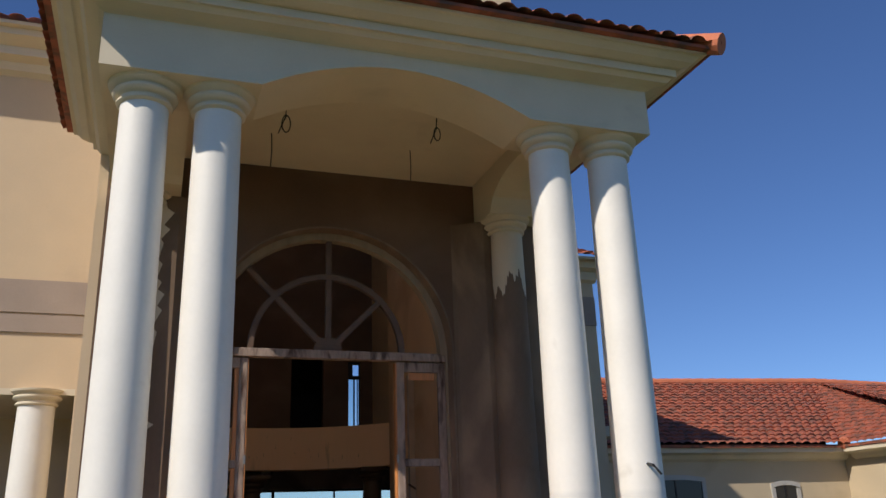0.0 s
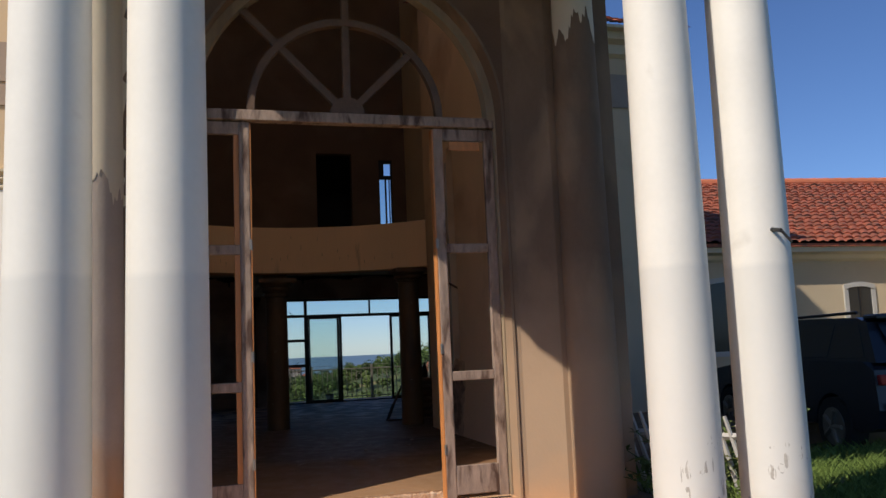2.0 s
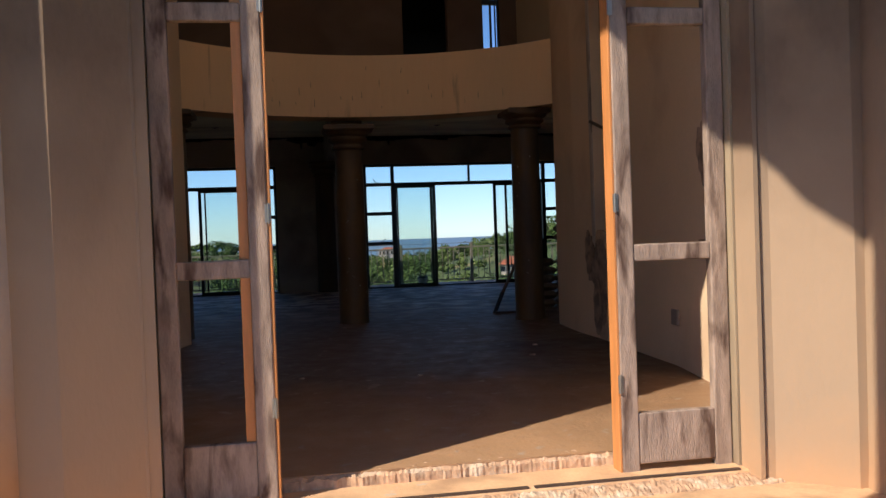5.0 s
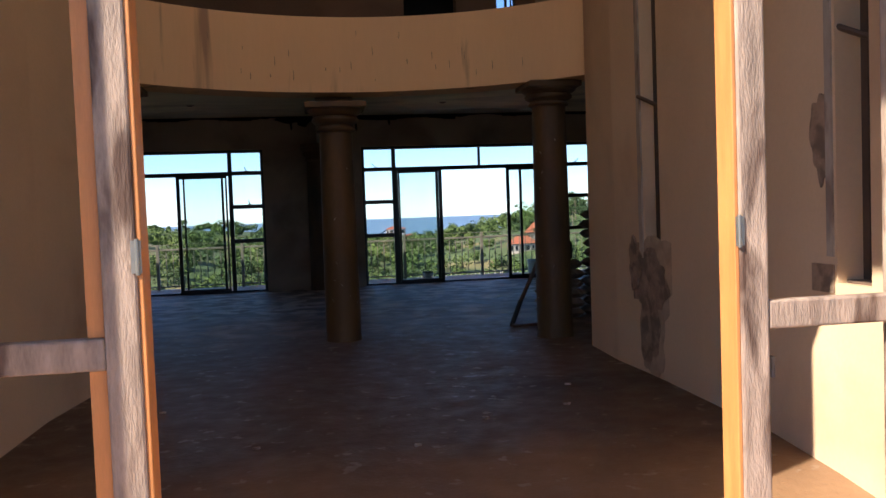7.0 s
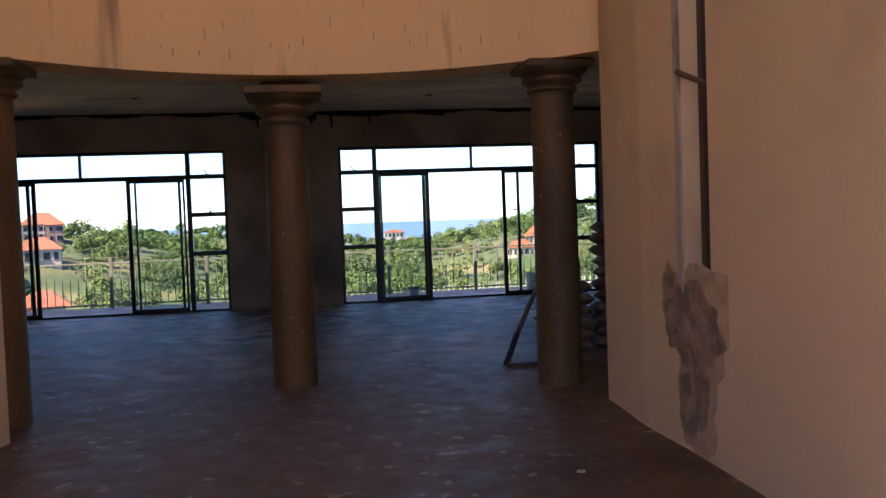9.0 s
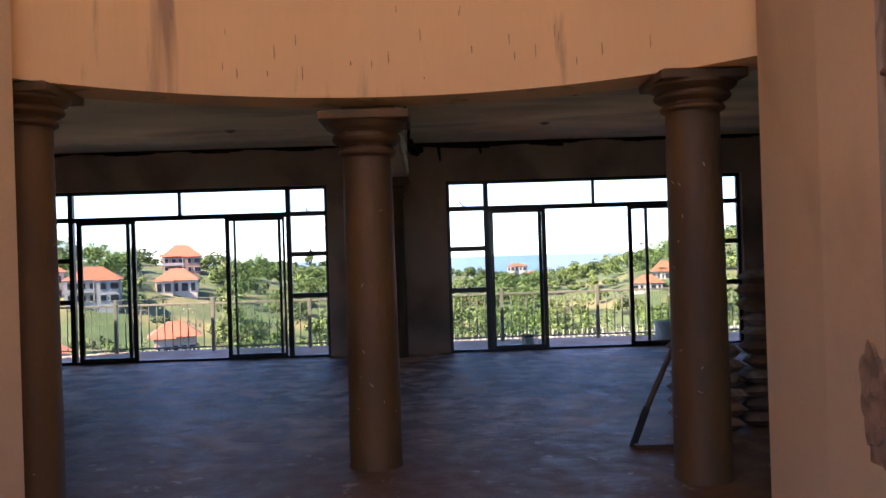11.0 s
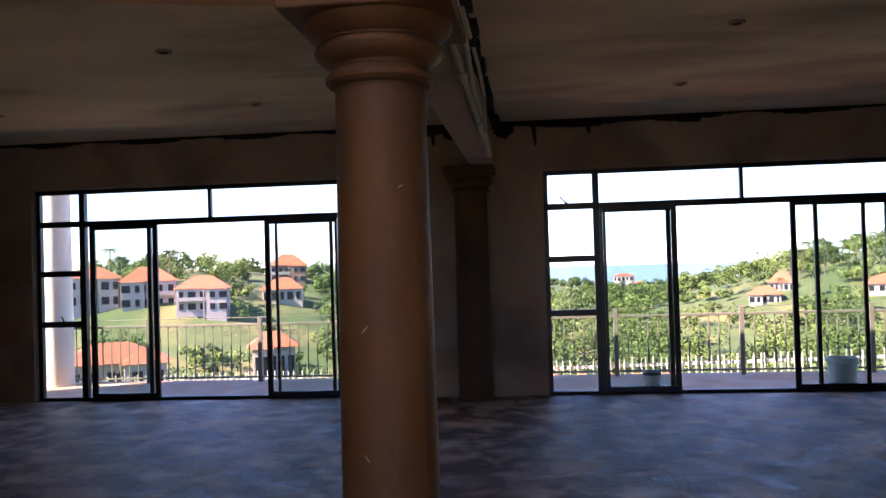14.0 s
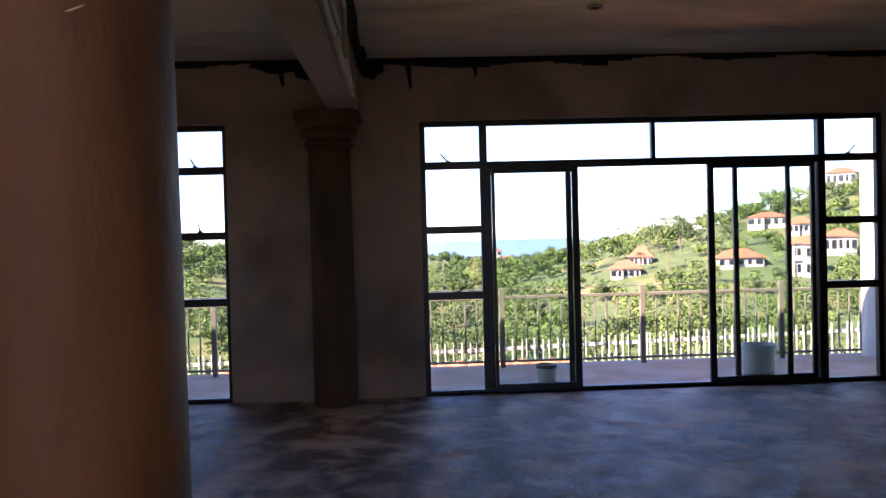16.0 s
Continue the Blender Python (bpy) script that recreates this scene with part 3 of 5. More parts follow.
def leaf(x0, x1, free):
    """A tall glassless door leaf; free: -1 or 1, the side of its free stile."""
    t = thing("door_leaf", ((x0 + x1) / 2, 9.66, 0.07), "weathered timber door leaf with empty panes beside the open doorway", "door", "entrance door leaves")
    s = 0.095
    part("stile", box(x0, x0 + s, DY0, DY1, 0.07, 3.67, 0.008), TIMBER, t)
    part("stile", box(x1 - s, x1, DY0, DY1, 0.07, 3.67, 0.008), TIMBER, t)
    for z0, z1 in ((0.12, 0.39), (1.19, 1.28), (2.43, 2.52), (3.55, 3.67)):
        part("rail", box(x0 + s, x1 - s, DY0 + 0.004, DY1 - 0.004, z0, z1, 0.008), TIMBER, t)
    e = x1 if free > 0 else x0
    part("edge_strip", box(min(e, e + free * 0.014), max(e, e + free * 0.014), DY0 + 0.006, DY1 + 0.05, 0.08, 3.66, 0.003), RAW, t, "orange varnished unweathered timber edge")
    for z in (0.55, 1.5, 2.52):
        hb = bmesh.new()
        rod(hb, (e + free * 0.004, DY0 - 0.006, z - 0.05), (e + free * 0.004, DY0 - 0.006, z + 0.05), 0.006, 10)
        block(hb, e - 0.014, e + 0.014, DY0 - 0.004, DY0 - 0.001, z - 0.045, z + 0.045)
        part("hinge", hb, STEEL, t, "galvanised steel hinge")
    return t


left_leaf = leaf(0.435, 0.97, 1)
for z0, z1 in ((0.39, 1.19), (1.28, 2.43), (2.52, 3.55)):
    part("rebate_strip", box(0.826, 0.874, DY0 + 0.02, DY1 + 0.03, z0, z1, 0.003), RAW, left_leaf, "orange unweathered timber rebate")
right_leaf = leaf(2.745, 3.365, -1)
part("repair_patch", box(2.9, 3.22, DY0 - 0.006, DY0 + 0.004, 3.45, 3.54, 0.003), RAW, right_leaf, "raw orange timber patch")
structure("threshold", box(CX - RI, CX + RI, 9.5, 9.8, 0.0, 0.085, 0.01), SLAB, "chipped concrete door threshold")

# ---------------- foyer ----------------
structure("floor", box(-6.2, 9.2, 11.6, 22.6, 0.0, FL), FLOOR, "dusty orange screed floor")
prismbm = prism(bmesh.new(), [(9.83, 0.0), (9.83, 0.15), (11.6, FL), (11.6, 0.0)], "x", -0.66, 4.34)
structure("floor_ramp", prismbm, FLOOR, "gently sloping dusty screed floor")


def ribbon_wall(bm, line, out, z0, z1, holes=()):
    """An upright wall that follows a line of (x, y), with thickness out (signed along x), and openings (i, z0, z1) in its segments."""
    for i, ((xa, ya), (xb, yb)) in enumerate(zip(line, line[1:])):
        cuts = [(h[1], h[2]) for h in holes if h[0] == i]
        spans = [(z0, z1)] if not cuts else [(z0, cuts[0][0]), (cuts[0][1], z1)]
        for a, b in spans:
            prism(bm, [(xa, ya), (xb, yb), (xb + out, yb), (xa + out, ya)], "z", a, b)
    return bm


TOPZ = 9.5
right_line = [(3.86, 9.75), (3.96, 10.68), (3.98, 10.96), (4.02, 13.12), (4.02, 13.42), (4.0, 14.0), (4.05, 14.8)]
left_line = [(-0.18, 9.75), (-0.3, 11.2), (-0.36, 12.2), (-0.34, 13.2), (-0.24, 14.0), (-0.06, 14.8)]
structure("wall_foyer", ribbon_wall(bmesh.new(), right_line, 0.32, 0.0, TOPZ, [(1, 1.17, 4.4), (3, 1.17, 4.4)]), FOYER, "peach-plastered foyer side wall with two slit windows")
structure("wall_foyer", ribbon_wall(bmesh.new(), left_line, -0.32, 0.0, TOPZ), FOYER, "peach-plastered foyer side wall")
structure("ceiling_foyer", box(-0.8, 4.6, 9.4, 19.3, TOPZ, TOPZ + 0.2), SOFFIT, "plastered foyer ceiling")
# curved gallery edge
GC, GR = Vector((1.95, 13.01)), 2.93
bm = bmesh.new()
angs = [radians(139 - (139 - 41) * i / 40) for i in range(41)]
for a0, a1 in zip(angs, angs[1:]):
    q = [(GC.x + r * math.cos(a), GC.y + r * math.sin(a)) for r, a in ((GR, a0), (GR, a1), (GR + 0.4, a1), (GR + 0.4, a0))]
    prism(bm, q, "z", 2.84, 3.6)
structure("gallery_edge", bm, STREAK, "curved peach-plastered gallery edge beam")
bm = bmesh.new()
outer_pts = [(GC.x + (GR + 0.39) * math.cos(a), GC.y + (GR + 0.39) * math.sin(a)) for a in angs]
prism(bm, outer_pts + [(4.55, 15.0), (9.0, 15.0), (9.0, 22.5), (-6.0, 22.5), (-6.0, 15.0), (-0.65, 15.0)], "z", 3.36, 3.56)
structure("ceiling_hall", bm, SOFFIT, "stained concrete hall ceiling slab")

# hall walls
WY = 22.48
W1, W2 = (-3.64, 0.715), (2.465, 6.83)
HOLES = [(W1[0], W1[1], FL, 2.795), (W2[0], W2[1], FL, 2.795)]
structure("wall_north", holed_wall(bmesh.new(), -6.2, 9.2, 0.0, 3.56, HOLES, "y", WY, WY + 0.25), INNER, "grey-brown plastered hall wall with two wide door openings")
structure("wall_west", box(-6.2, -6.0, 15.0, WY, 0.0, 3.56), INNER, "grey-brown plastered hall wall")
structure("wall_east", box(8.25, 8.45, 15.0, WY, 0.0, 3.56), INNER, "grey-brown plastered hall wall")
structure("wall_south", box(-6.2, -0.44, 14.75, 15.0, 0.0, 8.0), CREAM, "plastered wall")
structure("wall_south", holed_wall(bmesh.new(), 4.32, 8.45, 0.0, 7.0, [], "y", 14.75, 15.0), CREAM, "cream two-storey side wall with slit windows")
structure("wall_side", box(8.25, 8.45, 15.0, WY, 3.56, 7.0), CREAM, "cream upper side wall")

# gallery back wall and rooms above
structure("wall_gallery", holed_wall(bmesh.new(), -0.7, 4.8, 3.56, TOPZ, [(2.9, 3.64, 3.56, 5.62), (4.22, 4.51, 3.56, 5.5)], "y", 19.0, 19.2), PORTICO, "plastered gallery back wall with a dark doorway")
gw = thing("gallery_window", (4.365, 19.1, 3.56), "narrow black-framed window in the gallery back wall", "window")
bm = bmesh.new()
block(bm, 4.22, 4.245, 19.07, 19.12, 3.56, 5.5)
block(bm, 4.49, 4.51, 19.07, 19.12, 3.56, 5.5)
block(bm, 4.245, 4.49, 19.07, 19.12, 5.44, 5.5)
part("window_frame", bm, ALU, gw)
part("transom", box(4.245, 4.49, 19.065, 19.125, 5.1, 5.18), ALU, gw)
for a, b in ((4.365, 4.395), (4.45, 4.465)):
    part("mullion", box(a, b, 19.07, 19.12, 3.56, 5.1), ALU, gw)
part("dark_panel", box(4.245, 4.345, 19.08, 19.1, 5.18, 5.44), ALU, gw)
part("pane", box(4.245, 4.365, 19.09, 19.096, 3.56, 5.1), GLASS, gw)
# unseen box added behind the doorway, coloured black to keep it dark
structure("wall_dark_box", holed_wall(bmesh.new(), 2.6, 4.0, 3.56, 6.0, [], "y", 21.0, 21.1), BLACK, "added wall of an unseen room, its shade in the black colour")
structure("wall_dark_box", box(2.5, 2.6, 19.2, 21.1, 3.56, 6.0), BLACK, "added wall of an unseen room, its shade in the black colour")
structure("wall_dark_box", box(4.0, 4.1, 19.2, 21.1, 3.56, 6.0), BLACK, "added wall of an unseen room, its shade in the black colour")
structure("ceiling_dark_box", box(2.5, 4.1, 19.2, 21.1, 6.0, 6.1), BLACK, "added ceiling of an unseen room, its shade in the black colour")
structure("wall_upper", box(-0.8, -0.7, 14.9, 19.2, 3.56, TOPZ + 0.4), CREAM, "cream upper wall")
structure("wall_upper", box(-0.8, -0.7, 9.4, 14.9, 0.0, TOPZ + 0.4), CREAM, "cream upper wall")
structure("wall_upper", box(4.8, 4.9, 15.0, 19.2, 3.56, TOPZ + 0.4), CREAM, "cream upper wall")

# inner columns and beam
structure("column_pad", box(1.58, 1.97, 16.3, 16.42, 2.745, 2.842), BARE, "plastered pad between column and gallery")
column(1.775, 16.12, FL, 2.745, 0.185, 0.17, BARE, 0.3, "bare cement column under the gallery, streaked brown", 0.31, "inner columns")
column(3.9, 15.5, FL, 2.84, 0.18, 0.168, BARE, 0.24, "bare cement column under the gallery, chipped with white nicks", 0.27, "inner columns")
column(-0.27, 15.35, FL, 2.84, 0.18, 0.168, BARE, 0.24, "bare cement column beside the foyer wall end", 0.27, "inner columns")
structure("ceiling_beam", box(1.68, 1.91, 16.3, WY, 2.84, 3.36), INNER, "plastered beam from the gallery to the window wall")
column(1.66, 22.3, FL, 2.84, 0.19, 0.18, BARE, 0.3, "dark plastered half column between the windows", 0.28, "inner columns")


# ---------------- windows ----------------
def big_window(name, x0, x1, bars, opening, handles):
    """A wide black-framed unit: side lights, top lights, glazed sliding panels and an open middle."""
    z0, z1, y0, y1 = FL, 2.795, WY + 0.1, WY + 0.16
    t = thing(name, ((x0 + x1) / 2, WY + 0.13, z0), "wide black-framed sliding patio door with top lights, its middle standing open", "window", "patio doors")
    m0, m1, tz = x0 + 0.585, x1 - 0.585, 2.385
    bm = bmesh.new()
    block(bm, x0, x0 + 0.05, y0, y1, z0, z1)
    block(bm, x1 - 0.05, x1, y0, y1, z0, z1)
    block(bm, x0 + 0.05, x1 - 0.05, y0, y1, z1 - 0.05, z1)
    block(bm, x0 + 0.05, x1 - 0.05, y0, y1, z0, z0 + 0.03)
    part("window_frame", bm, ALU, t)
    for m in (m0, m1):
        part("mullion", box(m - 0.035, m + 0.035, y0 - 0.01, y1 + 0.01, z0 + 0.03, z1 - 0.05), ALU, t)
    part("transom", box(m0 + 0.035, m1 - 0.035, y0 - 0.01, y1 + 0.01, tz - 0.04, tz + 0.03), ALU, t)
    xm = (x0 + x1) / 2
    part("mullion", box(xm - 0.02, xm + 0.02, y0, y1, tz + 0.03, z1 - 0.05), ALU, t)
    for a, b in ((m0 + 0.035, xm - 0.02), (xm + 0.02, m1 - 0.035)):
        part("pane", box(a, b, y0 + 0.02, y0 + 0.026, tz + 0.03, z1 - 0.05), GLASS, t)
    for a, b in ((x0 + 0.05, m0 - 0.035), (m1 + 0.035, x1 - 0.05)):
        for z in (tz, 1.79, 1.18):
            part("glazing_bar", box(a, b, y0, y1, z - 0.035, z + 0.035), ALU, t)
        zz = [z0 + 0.03, 1.145, 1.215, 1.755, 1.825, tz - 0.035, tz + 0.035, z1 - 0.05]
        for i in range(0, 8, 2):
            part("pane", box(a, b, y0 + 0.02, y0 + 0.026, zz[i], zz[i + 1]), GLASS, t)
    for px0, px1, dy, wa, wb in bars:
        w = bmesh.new()
        ya, yb = y0 - 0.01 + dy, y0 + 0.025 + dy
        block(w, px0, px0 + wa, ya, yb, z0 + 0.03, tz - 0.04)
        block(w, px1 - wb, px1, ya, yb, z0 + 0.03, tz - 0.04)
        block(w, px0 + wa, px1 - wb, ya, yb, z0 + 0.03, z0 + 0.075)
        block(w, px0 + wa, px1 - wb, ya, yb, tz - 0.08, tz - 0.04)
        s = part("sliding_panel", w, ALU, t)
        part("pane", box(px0 + wa, px1 - wb, (ya + yb) / 2, (ya + yb) / 2 + 0.005, z0 + 0.075, tz - 0.08), GLASS, s)
    for hx, hz, way in handles:
        hb = bmesh.new()
        rod(hb, (hx, y0 - 0.012, hz), (hx + 0.1 * way, y0 - 0.05, hz + 0.07), 0.008, 6)
        block(hb, hx - 0.02, hx + 0.02, y0 - 0.015, y0, hz - 0.012, hz + 0.012)
        part("handle", hb, ALU, t)
    return t


big_window("patio_door", *W1, [(-2.99, -2.215, 0.045, 0.05, 0.05), (-2.93, -2.115, 0.0, 0.03, 0.06), (-0.8, 0.07, 0.0, 0.06, 0.03), (-0.69, 0.005, 0.045, 0.03, 0.04)], None, [(0.42, 2.42, -0.3), (0.45, 1.83, -0.1), (-3.3, 1.21, -0.1)])
big_window("patio_door", *W2, [(3.09, 3.87, 0.045, 0.03, 0.05), (3.12, 3.93, 0.0, 0.03, 0.06), (5.15, 5.94, 0.0, 0.06, 0.04), (5.41, 6.2, 0.045, 0.045, 0.04)], None, [(2.72, 2.42, -0.7), (2.78, 1.21, 0.9), (6.5, 2.42, 0.5), (6.5, 1.21, 0.6)])

# ---------------- slit windows and worn patches of the foyer ----------------
RUST = material("exposed brown render", (0.33, 0.22, 0.15), 0.95, vary=0.3, scale=9, grain=50, bump=0.5, stain=(0.19, 0.13, 0.09), stain_at=(0.45, 0.6), stain_scale=8)
CHALK = material("peeling chalky reveal", (0.42, 0.345, 0.28), 0.9, vary=0.2, scale=5, bump=0.3, stain=(0.25, 0.19, 0.15), stain_at=(0.5, 0.6), stain_scale=6, stretch=(1, 1, 0.4))
DARKWOOD = material("dark brown timber", (0.075, 0.045, 0.03), 0.6, vary=0.3, scale=6, bump=0.15)


def slit_window(y0, y1):
    t = thing("slit_window", (4.18, (y0 + y1) / 2, 1.17), "narrow dark timber slit window in a foyer wall", "window", "slit windows")
    bm = bmesh.new()
    for a, b in ((y0, y0 + 0.05), (y1 - 0.05, y1)):
        block(bm, 4.12, 4.2, a, b, 1.17, 4.4)
    block(bm, 4.12, 4.2, y0 + 0.05, y1 - 0.05, 1.17, 1.22)
    block(bm, 4.12, 4.2, y0 + 0.05, y1 - 0.05, 4.34, 4.4)
    part("window_frame", bm, DARKWOOD, t)
    part("pane", box(4.155, 4.161, y0 + 0.05, y1 - 0.05, 1.22, 4.34), GLASSD, t)
    s = rod(bmesh.new(), (4.13, y0 + 0.06, 2.28), (4.0, y1 + 0.02, 2.42), 0.016, 8)
    part("stay", s, DARKWOOD, t)
    part("window_sill", box(4.03, 4.12, y0, y1, 1.165, 1.185, 0.004), RUST, t)


slit_window(13.12, 13.42)
slit_window(10.68, 10.96)


def blotch(name, cy, cz, ry, rz, x, seed, mat=None, label="", n=40):
    """A flat ragged patch on a wall that faces -x."""
    rnd = random.Random(seed)
    pts = []
    for i in range(n):
        a = 2 * math.pi * i / n
        k = 1 + 0.12 * math.sin(3 * a + seed) + 0.08 * math.sin(8 * a + 2 * seed) + rnd.uniform(-0.045, 0.045)
        pts.append((cy + ry * k * math.cos(a), cz + rz * k * math.sin(a)))
    return structure(name, prism(bmesh.new(), pts, "x", x, x + 0.03), mat or RUST, label or "ragged patch of exposed brown render")


DAMP = material("damp discoloured plaster", (0.5, 0.35, 0.23), 0.9, vary=0.2, scale=7, bump=0.25, stain=(0.36, 0.25, 0.165), stain_at=(0.45, 0.65), stain_scale=6)
blotch("wall_damp", 13.36, 1.02, 0.5, 0.34, 4.0165, 13, DAMP, "ragged damp discoloured plaster")
blotch("wall_damp", 13.33, 0.6, 0.27, 0.36, 4.0175, 14, DAMP, "ragged damp discoloured plaster")
blotch("wall_patch", 13.36, 1.0, 0.36, 0.22, 4.012, 3)
blotch("wall_patch", 13.36, 0.68, 0.18, 0.34, 4.0135, 4)
blotch("wall_patch", 13.58, 1.12, 0.12, 0.2, 3.999, 5)
blotch("wall_patch", 11.08, 1.9, 0.08, 0.22, 3.976, 7)
structure("wall_patch", box(3.972, 4.0, 10.98, 11.16, 1.12, 1.26), RUST, "broken window corner plaster")
structure("wall_reveal", box(4.008, 4.03, 13.43, 13.5, 1.17, 4.2), CHALK, "peeling chalky strip beside the slit window")
structure("wall_reveal", box(3.97, 4.0, 10.98, 11.03, 1.3, 4.2), CHALK, "peeling chalky strip beside the slit window")
socket = thing("socket_box", (3.99, 11.61, 0.65), "pale plastic wall socket box", "electrical box")
part("cover", box(3.975, 4.02, 11.55, 11.67, 0.59, 0.71, 0.006), CHALK, socket)

# ragged chase where the hall walls meet the ceiling, its shade as black strips
rnd = random.Random(5)
bm = bmesh.new()
x = -6.0
while x < 9.0:
    w = rnd.uniform(0.05, 0.16)
    d = 0.045 + 0.02 * math.sin(x * 5) + rnd.uniform(-0.008, 0.008) + (0.03 if 1.0 < x < 4.2 else 0)
    block(bm, x, min(9.0, x + w), WY - 0.006, WY + 0.01, 3.36 - d, 3.362)
    x += w
structure("wall_chase", bm, BLACK, "ragged open chase at the top of the hall wall")
for k, (x, d) in enumerate(((1.2, 0.16), (2.35, 0.2), (2.95, 0.1))):
    structure("wall_chase", prism(bmesh.new(), [(x, 3.3), (x + 0.05, 3.3), (x + 0.06, 3.3 - d), (x + 0.035, 3.27 - d)], "y", WY - 0.006, WY + 0.01), BLACK, "open chase in the hall wall")
# chase along the beam: black blocks supply the shade of its depth
chase_rnd = random.Random(8)
bm = bmesh.new()
y = 16.5
while y < WY - 0.05:
    w = chase_rnd.uniform(0.15, 0.5)
    block(bm, 1.912, 1.97 + chase_rnd.uniform(0, 0.05), y, min(WY - 0.01, y + w), 3.325 - chase_rnd.uniform(0, 0.03), 3.363)
    y += w
structure("ceiling_chase", bm, BLACK, "open ragged chase beside the beam")
CONDUIT = material("grey plastic conduit", (0.5, 0.48, 0.43), 0.45, vary=0.1, bump=0.03)
conduit = thing("conduit", (1.94, 20, 3.0), "grey conduit pipes with plaster splashes running along the hall beam", "pipe")
for pts, r in ((((1.935, 16.9, 2.97), (1.935, 18.05, 2.92), (1.935, 19.62, 2.878), (1.935, 21.2, 2.824)), 0.024), (((1.94, 17.0, 3.3), (1.945, 18.3, 3.2), (1.945, 18.9, 3.0), (1.96, 19.6, 2.93)), 0.02),
               (((1.95, 18.0, 3.33), (1.955, 19.4, 3.3), (1.955, 20.24, 3.22), (1.95, 20.3, 2.92), (1.94, 21.2, 2.84)), 0.016), (((1.975, 16.9, 3.1), (1.975, 17.9, 3.05), (1.965, 18.5, 2.95)), 0.02)):
    for a, b in zip(pts, pts[1:]):
        part("pipe", rod(bmesh.new(), a, b, r, 12), CONDUIT, conduit)
for y, z in ((18.05, 2.92), (19.62, 2.878)):
    part("coupling", rod(bmesh.new(), (1.935, y - 0.09, z + 0.003), (1.935, y + 0.09, z - 0.003), 0.032, 12), CONDUIT, conduit)
for y, z, k in ((17.35, 2.96, 1.0), (17.8, 2.93, 0.7), (18.35, 2.93, 0.8)):
    bm = bmesh.new()
    bmesh.ops.create_icosphere(bm, subdivisions=2, radius=1)
    for v in bm.verts:
        v.co *= 1 + 0.25 * noise.noise(v.co * 1.7 + Vector((y, 0, 0)))
        v.co = Vector((1.94 + v.co.x * 0.035 * k, y + v.co.y * 0.16 * k, z + 0.03 + v.co.z * 0.05 * k))
    part("mortar_lump", bm, CHALK, conduit, "rough mortar lump holding the pipes")
# holes broken into the wall beside the beam end, shade painted as black patches
for k, (cx, cz, rx, rz) in enumerate(((1.25, 3.3, 0.3, 0.06), (1.45, 3.24, 0.1, 0.07), (2.04, 3.26, 0.1, 0.09), (2.5, 3.32, 0.3, 0.04))):
    pr = random.Random(60 + k)
    q = [(cx + rx * (1 + pr.uniform(-0.2, 0.2)) * math.cos(2 * math.pi * i / 22), cz + rz * (1 + pr.uniform(-0.25, 0.2)) * math.sin(2 * math.pi * i / 22)) for i in range(22)]
    structure("wall_chase", prism(bmesh.new(), q, "y", WY - 0.009 - 0.001 * k, WY + 0.01), BLACK, "hole broken into the hall wall beside the beam")


def downlight(x, y):
    t = thing("downlight", (x, y, 3.36), "small unlit round ceiling fitting in the hall", "light", "hall downlights")
    part("ring", lathe(bmesh.new(), x, y, [(0.055, 3.345), (0.06, 3.35), (0.06, 3.362)], 20), CHALK, t)
    part("socket", lathe(bmesh.new(), x, y, [(0.03, 3.34), (0.035, 3.346)], 16), BLACK, t)


for x, y in ((-0.25, 18.73), (-0.26, 20.75), (-2.83, 20.68), (-2.83, 18.7), (3.75, 18.84), (3.71, 20.82), (6.3, 18.85)):
    downlight(x, y)

# ---------------- things in the hall ----------------
SACK = material("dusty brown paper sacks", (0.2, 0.14, 0.1), 0.85, vary=0.25, scale=6, grain=30, bump=0.4, stain=(0.36, 0.3, 0.25), stain_at=(0.55, 0.7), stain_scale=5)
PLASTIC = material("white plastic bucket", (0.42, 0.41, 0.35), 0.45, vary=0.12, bump=0.03, stain=(0.35, 0.33, 0.3), stain_at=(0.55, 0.7))
DARKPLASTIC = material("dark plastic", (0.02, 0.025, 0.03), 0.4, vary=0.1, bump=0.03)
sack_rnd = random.Random(11)


def sack(x, y, z, w=0.46, d=0.3, h=0.12):
    """A filled paper sack, soft at its edges."""
    t = thing("sack", (x, y, z), "dusty brown filled building sack stacked by the column", "sack", "stacked sacks")
    bm = bmesh.new()
    nu, nv = 8, 6
    top, bot = [], []
    for i in range(nu + 1):
        for j in range(nv + 1):
            u, v = i / nu * 2 - 1, j / nv * 2 - 1
            e = (1 - abs(u) ** 4) * (1 - abs(v) ** 4)
            px = x + u * w / 2 * (1 - 0.05 * v * v) + sack_rnd.uniform(-0.004, 0.004)
            py = y + v * d / 2 * (1 - 0.05 * u * u)
            top.append(bm.verts.new((px, py, z + h / 2 + e ** 0.5 * h / 2 + sack_rnd.uniform(-0.004, 0.004))))
            bot.append(bm.verts.new((px, py, z + h / 2 - e ** 0.5 * h / 2)))
    wv = nv + 1
    for i in range(nu):
        for j in range(nv):
            o = i * wv + j
            bm.faces.new((top[o], top[o + wv], top[o + wv + 1], top[o + 1]))
            bm.faces.new((bot[o], bot[o + 1], bot[o + wv + 1], bot[o + wv]))
    bmesh.ops.remove_doubles(bm, verts=bm.verts, dist=0.003)
    part("sack_body", bm, SACK, t, smooth=True)


for k in range(6):
    sack(4.42 + sack_rnd.uniform(-0.03, 0.03), 16.85, FL + 0.115 * k)
    sack(4.42 + sack_rnd.uniform(-0.03, 0.03), 17.2, FL + 0.115 * k)
